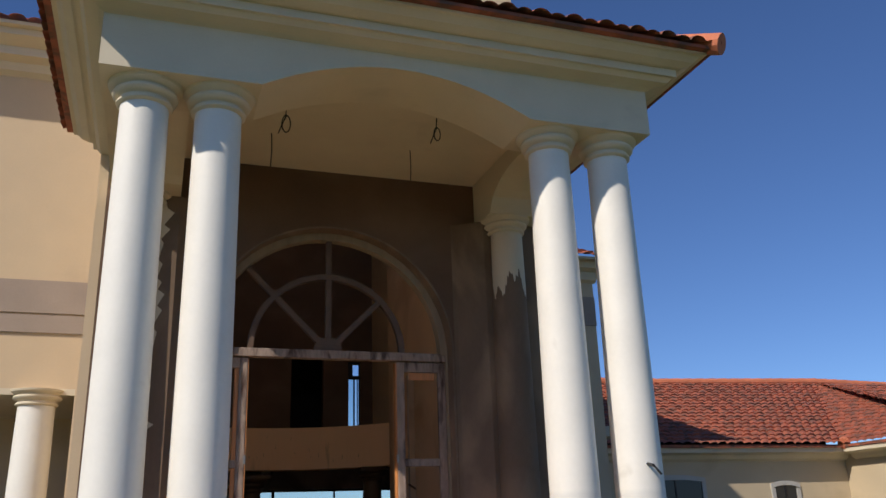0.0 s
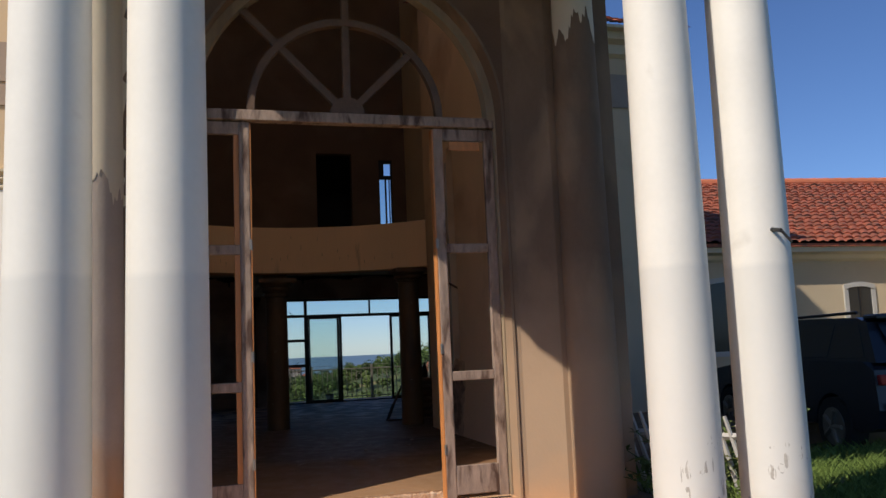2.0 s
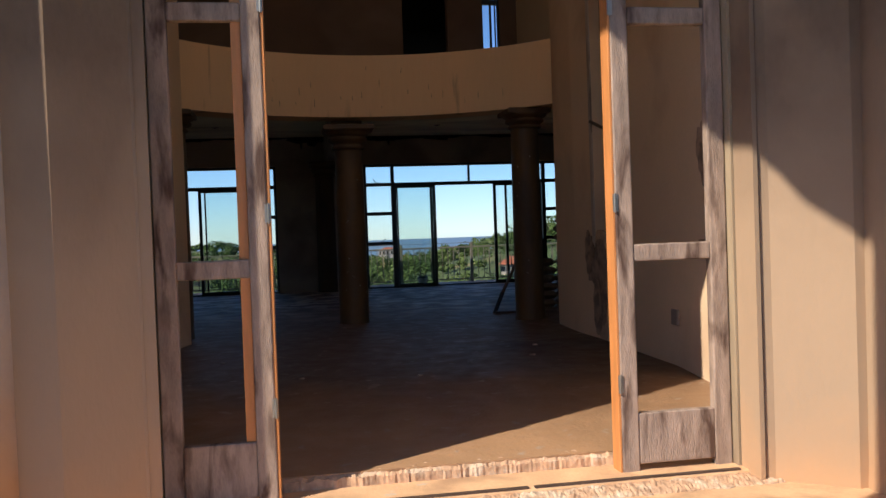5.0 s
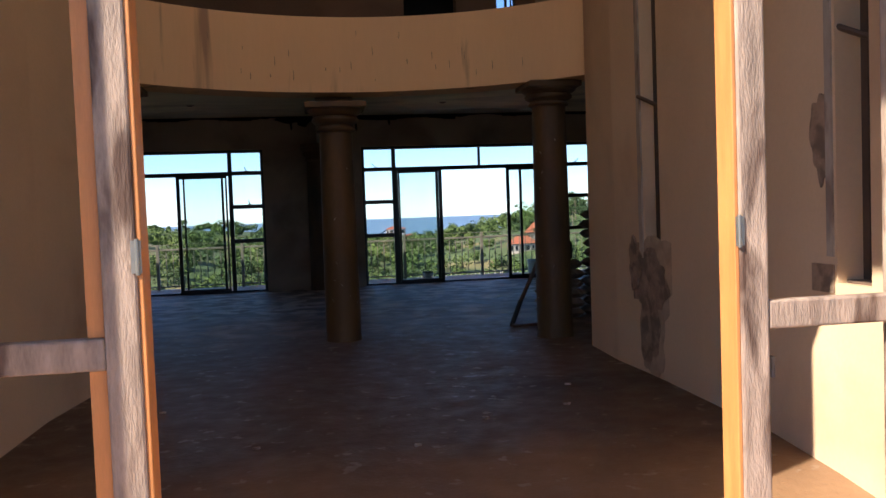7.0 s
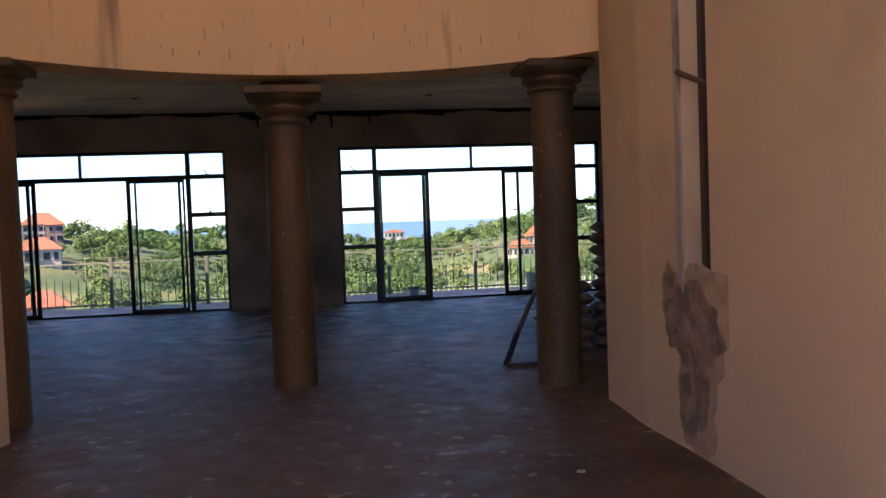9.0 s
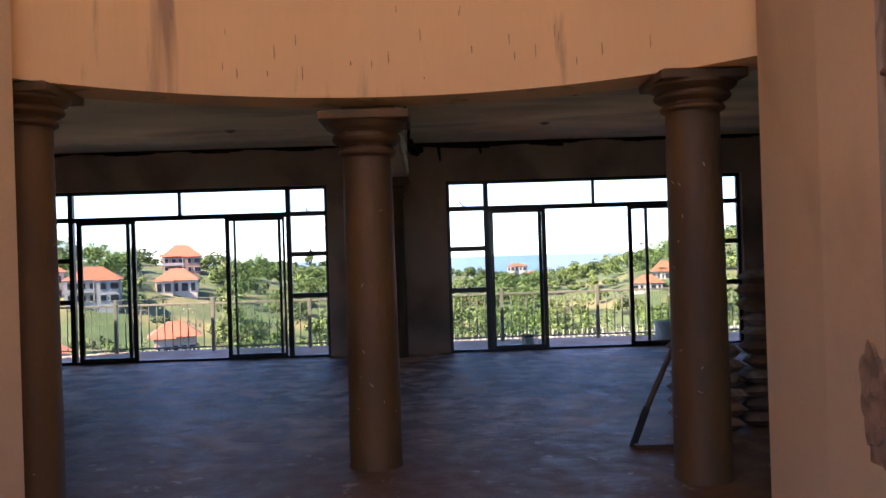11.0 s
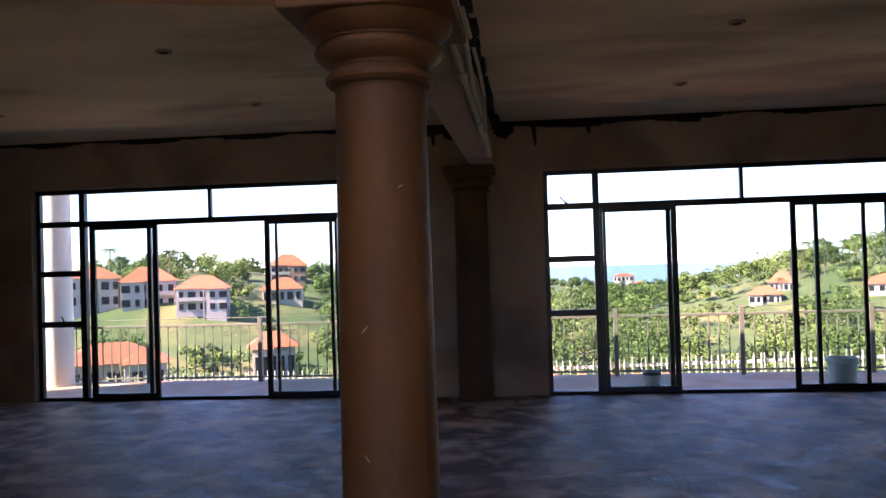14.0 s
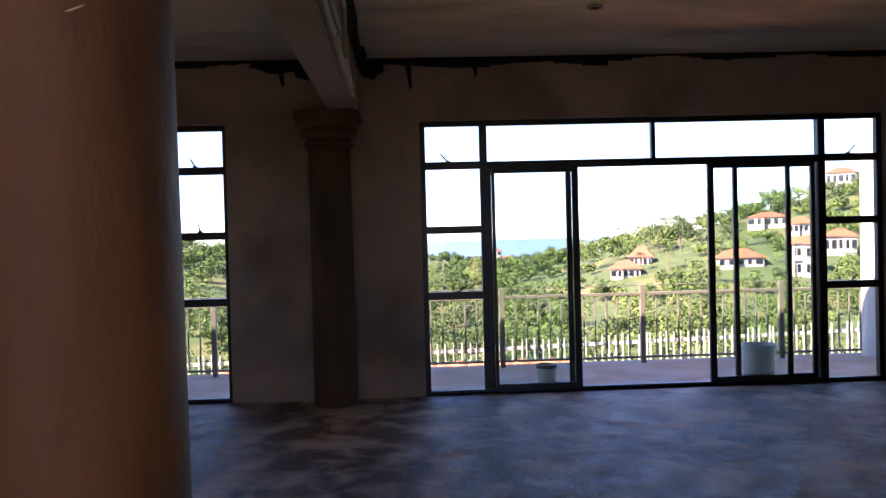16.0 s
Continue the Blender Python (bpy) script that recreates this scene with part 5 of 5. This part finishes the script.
def rough_ridge(name, x0, x1, y0, y1, z0, z1, seed, label):
    """A crumbling low ridge of mortar along x, uneven in its front edge and top."""
    cols = int((x1 - x0) / 0.012)
    rows = 7
    bm = bmesh.new()
    grid = []
    for i in range(cols + 1):
        x = x0 + (x1 - x0) * i / cols
        edge = 0.016 * noise.noise(Vector((x * 14, seed, 0))) + 0.009 * noise.noise(Vector((x * 55, seed, 3)))
        ring = [bm.verts.new((x, y0 + edge - 0.006, z0))]
        for k in range(rows):
            f = k / (rows - 1)
            y = y0 + edge * (1 - f) + (y1 - y0) * f
            lump = 0.012 * noise.noise(Vector((x * 22, y * 40, seed))) + 0.008 * noise.noise(Vector((x * 70, y * 90, seed)))
            ring.append(bm.verts.new((x, y, z1 + lump - 0.02 * (1 - f) ** 3)))
        ring.append(bm.verts.new((x, y1, z0)))
        grid.append(ring)
    for p, q in zip(grid, grid[1:]):
        for k in range(rows + 1):
            bm.faces.new((p[k], q[k], q[k + 1], p[k + 1]))
    structure(name, bm, MORTAR, label)


MORTAR = material("crumbling reddish mortar", (0.5, 0.31, 0.19), 0.95, vary=0.35, scale=14, grain=60, bump=0.6, stain=(0.6, 0.46, 0.33), stain_at=(0.5, 0.64), stain_scale=9)
rough_ridge("threshold_mortar", 0.45, 3.5, 9.35, 9.5, 0.03, 0.072, 1, "crumbling mortar along the door threshold")
rough_ridge("floor_broken_edge", 0.9, 3.3, 9.8, 9.9, 0.05, 0.148, 5, "crumbling broken edge of the floor screed")
track = thing("door_track", (CX, 9.52, 0.085), "worn dark timber track strip along the door threshold", "door track")
for a, b in ((0.46, 1.3), (1.36, 2.2), (2.23, 3.34)):
    part("strip", box(a, b, 9.505, 9.53, 0.08, 0.094, 0.002), DARKWOOD, track)

# leaning white picket fence beside the porch
pf = thing("picket_fence", (4.7, 8.8, 0), "leaning white timber picket fence beside the porch", "fence", "fences")
for i in range(12):
    f = i / 11
    x, y = 4.66 + 0.35 * f, 9.42 - 1.35 * f
    lean = 0.2 + th_rnd.uniform(-0.03, 0.03)
    bm = bmesh.new()
    block(bm, -0.03, 0.03, -0.012, 0.012, 0, 0.86)
    for v in bm.verts:
        if v.co.z > 0.8:
            v.co.x *= 0.35
    bmesh.ops.transform(bm, matrix=Matrix.Translation((x, y, 0)) @ Euler((0.18, -lean, radians(-75))).to_matrix().to_4x4(), verts=bm.verts)
    part("picket", bm, PALE, pf)
bm = rod(bmesh.new(), (4.58, 9.42, 0.62), (4.9, 8.05, 0.66), 0.03, 4)
part("fence_rail", bm, PALE, pf)
lp = thing("loose_plank", (4.75, 7.9, 0), "loose pale fence plank propped in weeds", "plank")
bm = box(-0.03, 0.03, -0.012, 0.012, 0, 0.95)
bmesh.ops.transform(bm, matrix=Matrix.Translation((5.15, 8.0, 0.0)) @ Euler((0.1, -0.55, 0.2)).to_matrix().to_4x4(), verts=bm.verts)
part("board", bm, PALE, lp)

# ---------------- foliage ----------------
LEAF = leafy("broad green leaves", (0.07, 0.105, 0.03), 0.3)
LEAF_DARK = leafy("deep green leaves", (0.045, 0.072, 0.028), 0.3)
LEAF_LIGHT = leafy("yellow-green leaves", (0.125, 0.15, 0.045), 0.3)
LAWN = leafy("bright grass blades", (0.13, 0.19, 0.045))
BARK = material("grey-brown bark", (0.13, 0.095, 0.07), 0.9, vary=0.3, scale=6, bump=0.4)


def leaf_cloud(rng, centres, radii, per, size, squash=0.8):
    """Corners (n, 4, 3) of many small leaf clumps round the centres."""
    c, r = np.repeat(np.array(centres, float), per, axis=0), np.repeat(np.array(radii, float), per)
    size = np.repeat(np.broadcast_to(np.array(size, float), len(centres)), per)
    cnt = len(c)
    d = rng.normal(size=(cnt, 3))
    d /= np.linalg.norm(d, axis=1)[:, None]
    p = c + d * (r * (0.7 + 0.36 * rng.random(cnt)))[:, None] * np.array([1, 1, squash])
    u = np.cross(d, rng.normal(size=(cnt, 3)))
    u /= np.linalg.norm(u, axis=1)[:, None] + 1e-9
    v = np.cross(d, u)
    s = (size * (0.6 + 0.8 * rng.random(cnt)))[:, None]
    tilt = d * s * 0.5 * (rng.random(cnt)[:, None] - 0.5)
    return np.stack([p - u * s, p + v * s * 0.6 + tilt, p + u * s + tilt, p - v * s * 0.6], axis=1)


def quads_mesh(name, corners, mat):
    """A mesh of loose quads from corners (n, 4, 3)."""
    me = bpy.data.meshes.new(name)
    k = len(corners)
    me.vertices.add(4 * k)
    me.vertices.foreach_set("co", corners.reshape(-1).astype(np.float32))
    me.loops.add(4 * k)
    me.loops.foreach_set("vertex_index", np.arange(4 * k, dtype=np.int32))
    me.polygons.add(k)
    me.polygons.foreach_set("loop_start", np.arange(0, 4 * k, 4, dtype=np.int32))
    me.update(calc_edges=True)
    me.materials.append(mat)
    return me


def tree_parts(seed, h, r, mat, per=520, size=0.068):
    """A tree at the origin: tapered trunk, limbs and a crown of leaf clumps."""
    rng = np.random.default_rng(seed)
    t = thing("tree", (0, 0, 0))
    bm = bmesh.new()
    centres, radii = [], []
    for i in range(15):
        a, e = rng.random() * 6.28, rng.random()
        rr = r * (0.2 + 0.75 * rng.random())
        centres.append((rr * math.cos(a), rr * math.sin(a), h * (0.5 + 0.42 * e * (1.1 - rr / r * 0.5))))
        radii.append(r * (0.26 + 0.2 * rng.random()))
    lathe(bm, 0, 0, [(r * 0.07, 0), (r * 0.05, h * 0.3), (r * 0.035, h * 0.55), (0.02, h * 0.8)], 8)
    for c in centres[:6]:
        rod(bm, (0, 0, h * 0.35), c, r * 0.02, 5)
    part("trunk", bm, BARK, t)
    crown = new("crown", quads_mesh("crown", leaf_cloud(rng, centres, radii, per, size * r / 2.5), mat))
    crown.parent = t
    return t


protos = [tree_parts(1, 5.5, 2.6, LEAF), tree_parts(2, 6.5, 3.0, LEAF_DARK), tree_parts(3, 4.6, 2.4, LEAF_LIGHT), tree_parts(4, 6.0, 2.4, LEAF)]
labels = ["broad-crowned green tree on the valley slope", "dark green dense tree on the valley slope", "yellow-green bushy tree on the valley slope", "green garden tree on the valley slope"]
for p, lab in zip(protos, labels):
    tagged(p, lab, "tree", "valley trees")
tree_rnd = random.Random(17)
spots = []
tries = 0
while len(spots) < 62 and tries < 4000:
    tries += 1
    y = tree_rnd.uniform(33.5, 78)
    x = tree_rnd.uniform(-0.5 * y, 0.55 * y)
    if all((x - a) ** 2 + (y - b) ** 2 > 9 for a, b in spots) and (x + 19) ** 2 + (y - 55) ** 2 > 30:
        spots.append((x, y))
for i, (x, y) in enumerate(spots):
    k = tree_rnd.randrange(4)
    s = tree_rnd.uniform(0.5, 0.8) * (0.62 if y < 40 else 1.0)
    z = land(x, y) - 0.2
    m = pose(x, y, z, 0, 0, tree_rnd.uniform(0, 360)) @ Matrix.Diagonal((s, s, s * tree_rnd.uniform(0.85, 1.1), 1))
    if i < 4:
        protos[i].matrix_basis = pose(x, y, z)
        protos[i].scale = (s, s, s)
        z = 0
    else:
        c = copy_thing(protos[k], pose(x, y, z, 0, 0, tree_rnd.uniform(0, 360)))
        c.scale = (s, s, s * tree_rnd.uniform(0.85, 1.1))

# far woods over the valley and the hills
rng = np.random.default_rng(8)
HOUSES = [
    (-82, 167, -4.7, 9.3, 5.7, 2.1), (-72, 169, -5.3, 10.3, 5.4, 2.8), (-60, 166, -5.9, 9.6, 4.4, 2.4), (-130, 214, 1.7, 9.0, 7.2, 3.2),
    (-57, 212, -1.6, 8.8, 4.1, 2.8), (-50, 184, -5.3, 8.2, 2.8, 2.4), (-28, 71, -7.5, 7.2, 2.8, 1.3), (-19, 80, -8.0, 3.4, 3.4, 1.2),
    (57, 207, -6.6, 5.1, 2.0, 2.4), (74, 191, -6.6, 9.5, 1.8, 1.9), (82, 179, -8.3, 4.2, 6.4, 1.5), (96, 227, 1.9, 9.8, 2.2, 1.3),
    (96, 191, -4.1, 6.4, 3.3, 1.6), (51, 198, -8.8, 6.4, 2.0, 1.8), (139, 271, 14.4, 8.9, 3.5, 1.8), (98, 213, 0.0, 5.6, 2.2, 1.6),
    (76, 610, -19.0, 11.0, 3.0, 1.6), (56, 529, -12.3, 11.7, 3.4, 1.7),
]


def far_woods(name, mat, seed, count, y0, y1, label):
    rng = np.random.default_rng(seed)
    cs, rs, sz = [], [], []
    made = 0
    while made < count:
        y = y0 + (y1 - y0) * rng.random() ** 1.3
        x = (-0.52 + 1.12 * rng.random()) * y
        r = 1.6 + 2.2 * rng.random()
        if any(abs(x - hx * y / hy) < hw * 0.62 + r and hy * (0.92 if hx < 0 else 0.945) < y < hy + 8 for hx, hy, hz, hw, hh, hr in HOUSES):
            continue
        if -92 < x < -50 and 154 < y < 166:
            continue
        z = land(x, y)
        h = r * (0.8 + 0.8 * rng.random())
        for _ in range(5):
            cs.append((x + r * 0.45 * rng.normal(), y + r * 0.4 * rng.normal(), z + h * (0.4 + 0.6 * rng.random())))
            rs.append(r * (0.35 + 0.25 * rng.random()))
            sz.append(0.11 + y * 0.0008)
        made += 1
    return tagged(new(name, quads_mesh(name, leaf_cloud(rng, cs, rs, 60, sz, 0.85), mat)), label, "trees", kind="stuff")


far_woods("far_woods", LEAF, 31, 1000, 70, 430, "green woods over the valley and hills")
far_woods("far_woods", LEAF_DARK, 32, 800, 75, 600, "dark green woods over the valley and hills")
far_woods("far_woods", LEAF_LIGHT, 33, 450, 70, 300, "yellow-green bushes over the valley and hills")

HOUSE_WALL = [material("far cream house wall", (0.42, 0.34, 0.27), 0.85, vary=0.05, bump=0.05), material("far white house wall", (0.36, 0.31, 0.29), 0.85, vary=0.05, bump=0.05), material("far brown house wall", (0.25, 0.14, 0.1), 0.85, vary=0.05, bump=0.05)]
HOUSE_ROOF = material("far terracotta roof", (0.3, 0.08, 0.038), 0.8, vary=0.15, scale=1, grain=6, bump=0.1)


def hip_roof(w0, w1, d0, d1, z, rh, e=0.5):
    """A hipped roof with a ridge along x."""
    bm = bmesh.new()
    run = min((w1 - w0) / 2, (d1 - d0) / 2) * 0.9
    ym = (d0 + d1) / 2
    c = [bm.verts.new(p) for p in ((w0 - e, d0 - e, z), (w1 + e, d0 - e, z), (w1 + e, d1 + e, z), (w0 - e, d1 + e, z), (w0 + run, ym, z + rh), (w1 - run, ym, z + rh))]
    for f in ((0, 1, 5, 4), (1, 2, 5), (2, 3, 4, 5), (3, 0, 4), (3, 2, 1, 0)):
        bm.faces.new([c[i] for i in f])
    return bm


def far_house(x, y, z, w, h, rh, wall, label, kind):
    """A hip-roofed house that faces the balcony, with storeys of windows, a projecting wing and a veranda."""
    ground_z = land(x, y)
    t = thing("house", (0, 0, 0), label, "house", "hillside houses")
    d, base = w * 0.75, min(z, ground_z) - z - 1.0
    part("wall", box(-w / 2, w / 2, 0, d, base, h), wall, t)
    part("roof", hip_roof(-w / 2, w / 2, 0, d, h, rh), HOUSE_ROOF, t)
    s = -1 if kind % 2 else 1
    wx0, wx1 = sorted((s * w * 0.08, s * w * 0.46))
    part("wing_wall", box(wx0, wx1, -w * 0.14, 0, base, h * 0.97), wall, t)
    part("wing_roof", hip_roof(wx0, wx1, -w * 0.14, w * 0.3, h * 0.97, rh * 0.6, 0.35), HOUSE_ROOF, t)
    vx0, vx1 = sorted((-s * w * 0.48, s * w * 0.05))
    if h > 3.5:
        part("balcony", box(vx0, vx1, -w * 0.12, 0, h * 0.47, h * 0.5), HOUSE_WALL[0], t)
        part("balcony_rail", box(vx0, vx1, -w * 0.12, -w * 0.12 + 0.08, h * 0.5, h * 0.63), HOUSE_WALL[1], t)
        for px in (vx0 + 0.15, vx1 - 0.3):
            part("veranda_post", box(px, px + 0.22, -w * 0.12, -w * 0.12 + 0.2, base, h * 0.97), HOUSE_WALL[1], t)
    rows = ((0.1, 0.36), (0.6, 0.86)) if h > 3.5 else ((0.2, 0.78),)
    for a, b in rows:
        for k in range(5):
            wx = -w / 2 + w * (k + 0.5) / 5
            inwing = wx0 < wx < wx1
            ww = w * (0.05, 0.075, 0.04, 0.075, 0.05)[(k + kind) % 5]
            yy = -w * 0.14 if inwing else 0
            f = part("window_frame", box(wx - ww - 0.1, wx + ww + 0.1, yy - 0.06, yy, h * a - 0.1, h * b + 0.1), HOUSE_WALL[1], t)
            part("pane", box(wx - ww, wx + ww, yy - 0.1, yy - 0.06, h * a, h * b), DARKGLASS, f)
    t.location = (x, y, z)
    t.rotation_euler = (0, 0, math.atan2(-(x - 2.4), y - 13) - radians(4 * (kind % 3) - 4))


for i, (x, y, z, w, h, rh) in enumerate(HOUSES):
    k = (1, 1, 1, 2, 2, 0, 0, 0, 1, 1, 1, 0, 1, 0, 1, 1, 1, 1)[i]
    far_house(x, y, z, w, h, rh, HOUSE_WALL[k], ("cream", "white", "red-brown")[k] + " hillside house with a terracotta hipped roof", i)

# the roof of an outbuilding just below the balcony
structure("wall_outbuilding", box(-0.3, 4.6, 25.2, 29.0, -2.4, -1.0), WING, "cream outbuilding wall below the balcony")
tile_roof("roof_outbuilding", (-0.5, 24.9, -0.95), (4.8, 24.9, -0.95), (4.8, 27.1, -0.15), (-0.5, 27.1, -0.15), mat=TERRAB, label="terracotta barrel-tiled outbuilding roof below the balcony")
tile_roof("roof_outbuilding", (4.8, 29.3, -0.95), (-0.5, 29.3, -0.95), (-0.5, 27.1, -0.15), (4.8, 27.1, -0.15), mat=TERRAB, label="terracotta barrel-tiled outbuilding roof below the balcony")


def palm(seed, h):
    """A palm at the origin: slender ringed trunk and arching fronds of narrow leaflets."""
    rng = random.Random(seed)
    t = thing("palm_tree", (0, 0, 0), "tall palm with arching fronds on the hillside", "tree", "hillside palms")
    part("trunk", lathe(bmesh.new(), 0, 0, [(0.24, -1.0), (0.17, h * 0.3), (0.13, h * 0.8), (0.16, h)], 8), BARK, t)
    V, F = [], []
    for i in range(22):
        a, up = 2 * math.pi * i / 22 + rng.uniform(-0.15, 0.15), rng.uniform(-0.5, 1.1)
        length = rng.uniform(1.7, 2.3)
        out, side = Vector((math.cos(a), math.sin(a), 0)), Vector((-math.sin(a), math.cos(a), 0))
        for k in range(9):
            f = (k + 0.5) / 9
            p = Vector((0, 0, h)) + out * length * f + Vector((0, 0, length * (up * f - 1.25 * f * f)))
            for sgn in (-1, 1):
                b = len(V)
                tip = p + side * sgn * 0.55 * (1 - 0.6 * f) + out * 0.25 - Vector((0, 0, 0.3))
                V += [p[:], (p + out * 0.13)[:], (tip + out * 0.05)[:], tip[:]]
                F.append((b, b + 1, b + 2, b + 3))
    me = bpy.data.meshes.new("fronds")
    me.from_pydata(V, [], F)
    me.materials.append(LEAF_DARK)
    new("fronds", me).parent = t
    return t


palm_rnd = random.Random(3)
palm_proto = palm(5, 7.0)
first = True
for x, y, s in ((-71.7, 178, 1.15), (-86, 186, 0.95), (-96, 200, 1.1), (61, 214, 0.8), (64, 216, 0.9), (68, 212, 0.7), (72, 222, 0.9), (77, 226, 0.8), (82, 231, 0.9), (88, 236, 0.8), (55, 200, 0.6), (60, 196, 0.7), (93, 240, 0.8), (105, 246, 0.8), (66, 226, 0.8), (70, 232, 0.9)):
    m = pose(x, y, land(x, y), 0, 0, palm_rnd.uniform(0, 360))
    o = palm_proto if first else copy_thing(palm_proto, m)
    if first:
        o.matrix_basis = m
    o.scale = (s, s, s)
    first = False

# bright yellow-green shrubs behind the fence
SHRUB = leafy("bright yellow-green shrub leaves", (0.34, 0.33, 0.05))
shrub = tree_parts(9, 3.4, 1.5, SHRUB, 260, 0.11)
tagged(shrub, "bright yellow-green garden shrub behind the fence", "shrub", "garden shrubs")
for k, (x, y, s) in enumerate(((-12.6, 47, 0.85), (-13.4, 47.6, 0.6), (-4.5, 44, 0.5))):
    m = pose(x, y, land(x, y) + 1.2, 0, 0, 40 * k)
    o = shrub if k == 0 else copy_thing(shrub, m)
    if k == 0:
        o.matrix_basis = m
    o.scale = (s, s, s)


def grass(name, x0, x1, y0, y1, count, seed, h=0.14, mat=LAWN, label="rough green grass beside the porch"):
    rng = np.random.default_rng(seed)
    V, F = [], []
    for _ in range(count):
        x, y, a, s = x0 + (x1 - x0) * rng.random(), y0 + (y1 - y0) * rng.random(), rng.random() * 6.28, h * (0.5 + rng.random())
        dx, dy = 0.006 * math.cos(a), 0.006 * math.sin(a)
        lx, ly = s * 0.5 * rng.normal(), s * 0.5 * rng.normal()
        b = len(V)
        V += [(x - dx, y - dy, 0), (x + dx, y + dy, 0), (x + lx * 0.5 + dx * 0.7, y + ly * 0.5 + dy * 0.7, s * 0.6), (x + lx, y + ly, s)]
        F += [(b, b + 1, b + 2), (b, b + 2, b + 3)]
    me = bpy.data.meshes.new(name)
    me.from_pydata(V, [], F)
    me.materials.append(mat)
    return tagged(new(name, me), label, "grass", kind="stuff")


grass("grass", -4.5, -0.6, 6.5, 11.3, 30000, 1, 0.2)
grass("grass", 4.63, 9.0, 5.5, 10.0, 26000, 2, 0.2)


def weed(x, y, h, seed, mat, n=9):
    """A leggy weed: stems with leaves along them."""
    t = thing("weed", (x, y, 0), "leafy green weed growing through the picket fence", "plant", "weeds")
    rng = random.Random(seed)
    sb = bmesh.new()
    V, F = [], []
    for _ in range(n):
        ax, ay = rng.uniform(-0.25, 0.25), rng.uniform(-0.25, 0.25)
        hh = h * rng.uniform(0.5, 1.1)
        prev = Vector((x, y, 0))
        for k in range(1, 8):
            f = k / 7
            p = Vector((x + ax * f * f * 2, y + ay * f * f * 2, hh * f))
            rod(sb, prev, p, 0.004, 4)
            prev = p
            for _ in range(4):
                d = Vector((rng.uniform(-1, 1), rng.uniform(-1, 1), rng.uniform(-0.2, 0.6))).normalized()
                s = rng.uniform(0.03, 0.06)
                sd = d.cross(Vector((0, 0, 1))).normalized() * s * 0.45
                b = len(V)
                V += [p[:], (p + d * s + sd)[:], (p + d * s * 2.1 - Vector((0, 0, s * 0.4)))[:], (p + d * s - sd)[:]]
                F.append((b, b + 1, b + 2, b + 3))
    part("stems", sb, mat, t)
    me = bpy.data.meshes.new("leaves")
    me.from_pydata(V, [], F)
    me.materials.append(mat)
    lv = new("leaves", me)
    lv.parent = t
    lv.matrix_parent_inverse = Matrix.Translation(t.location).inverted()


for i, (x, y, h) in enumerate(((4.66, 8.75, 0.55), (4.7, 8.5, 0.7), (4.8, 8.3, 0.75), (4.72, 8.95, 0.5), (4.95, 8.1, 0.6), (4.78, 7.8, 0.45), (5.0, 7.6, 0.7), (4.68, 8.6, 0.35), (5.2, 8.6, 0.8))):
    weed(x, y, h, i, LEAF if i % 2 else LEAF_LIGHT)

# litter on the foyer floor
lit_rnd = random.Random(4)
for x, y in ((1.1, 12.1), (3.1, 12.6), (2.5, 12.4), (0.4, 13.2), (2.0, 11.9), (3.3, 13.2)):
    t = thing("plaster_chip", (x, y, FL), "small pale plaster chip on the dusty floor", "debris", "floor debris")
    a = lit_rnd.uniform(0, 3)
    q = [(x + lit_rnd.uniform(0.6, 1) * 0.016 * math.cos(b + a) * 1.8, y + lit_rnd.uniform(0.6, 1) * 0.015 * math.sin(b + a)) for b in [2 * math.pi * i / 7 for i in range(7)]]
    part("chip", prism(bmesh.new(), q, "z", FL, FL + 0.012), CHALK, t)
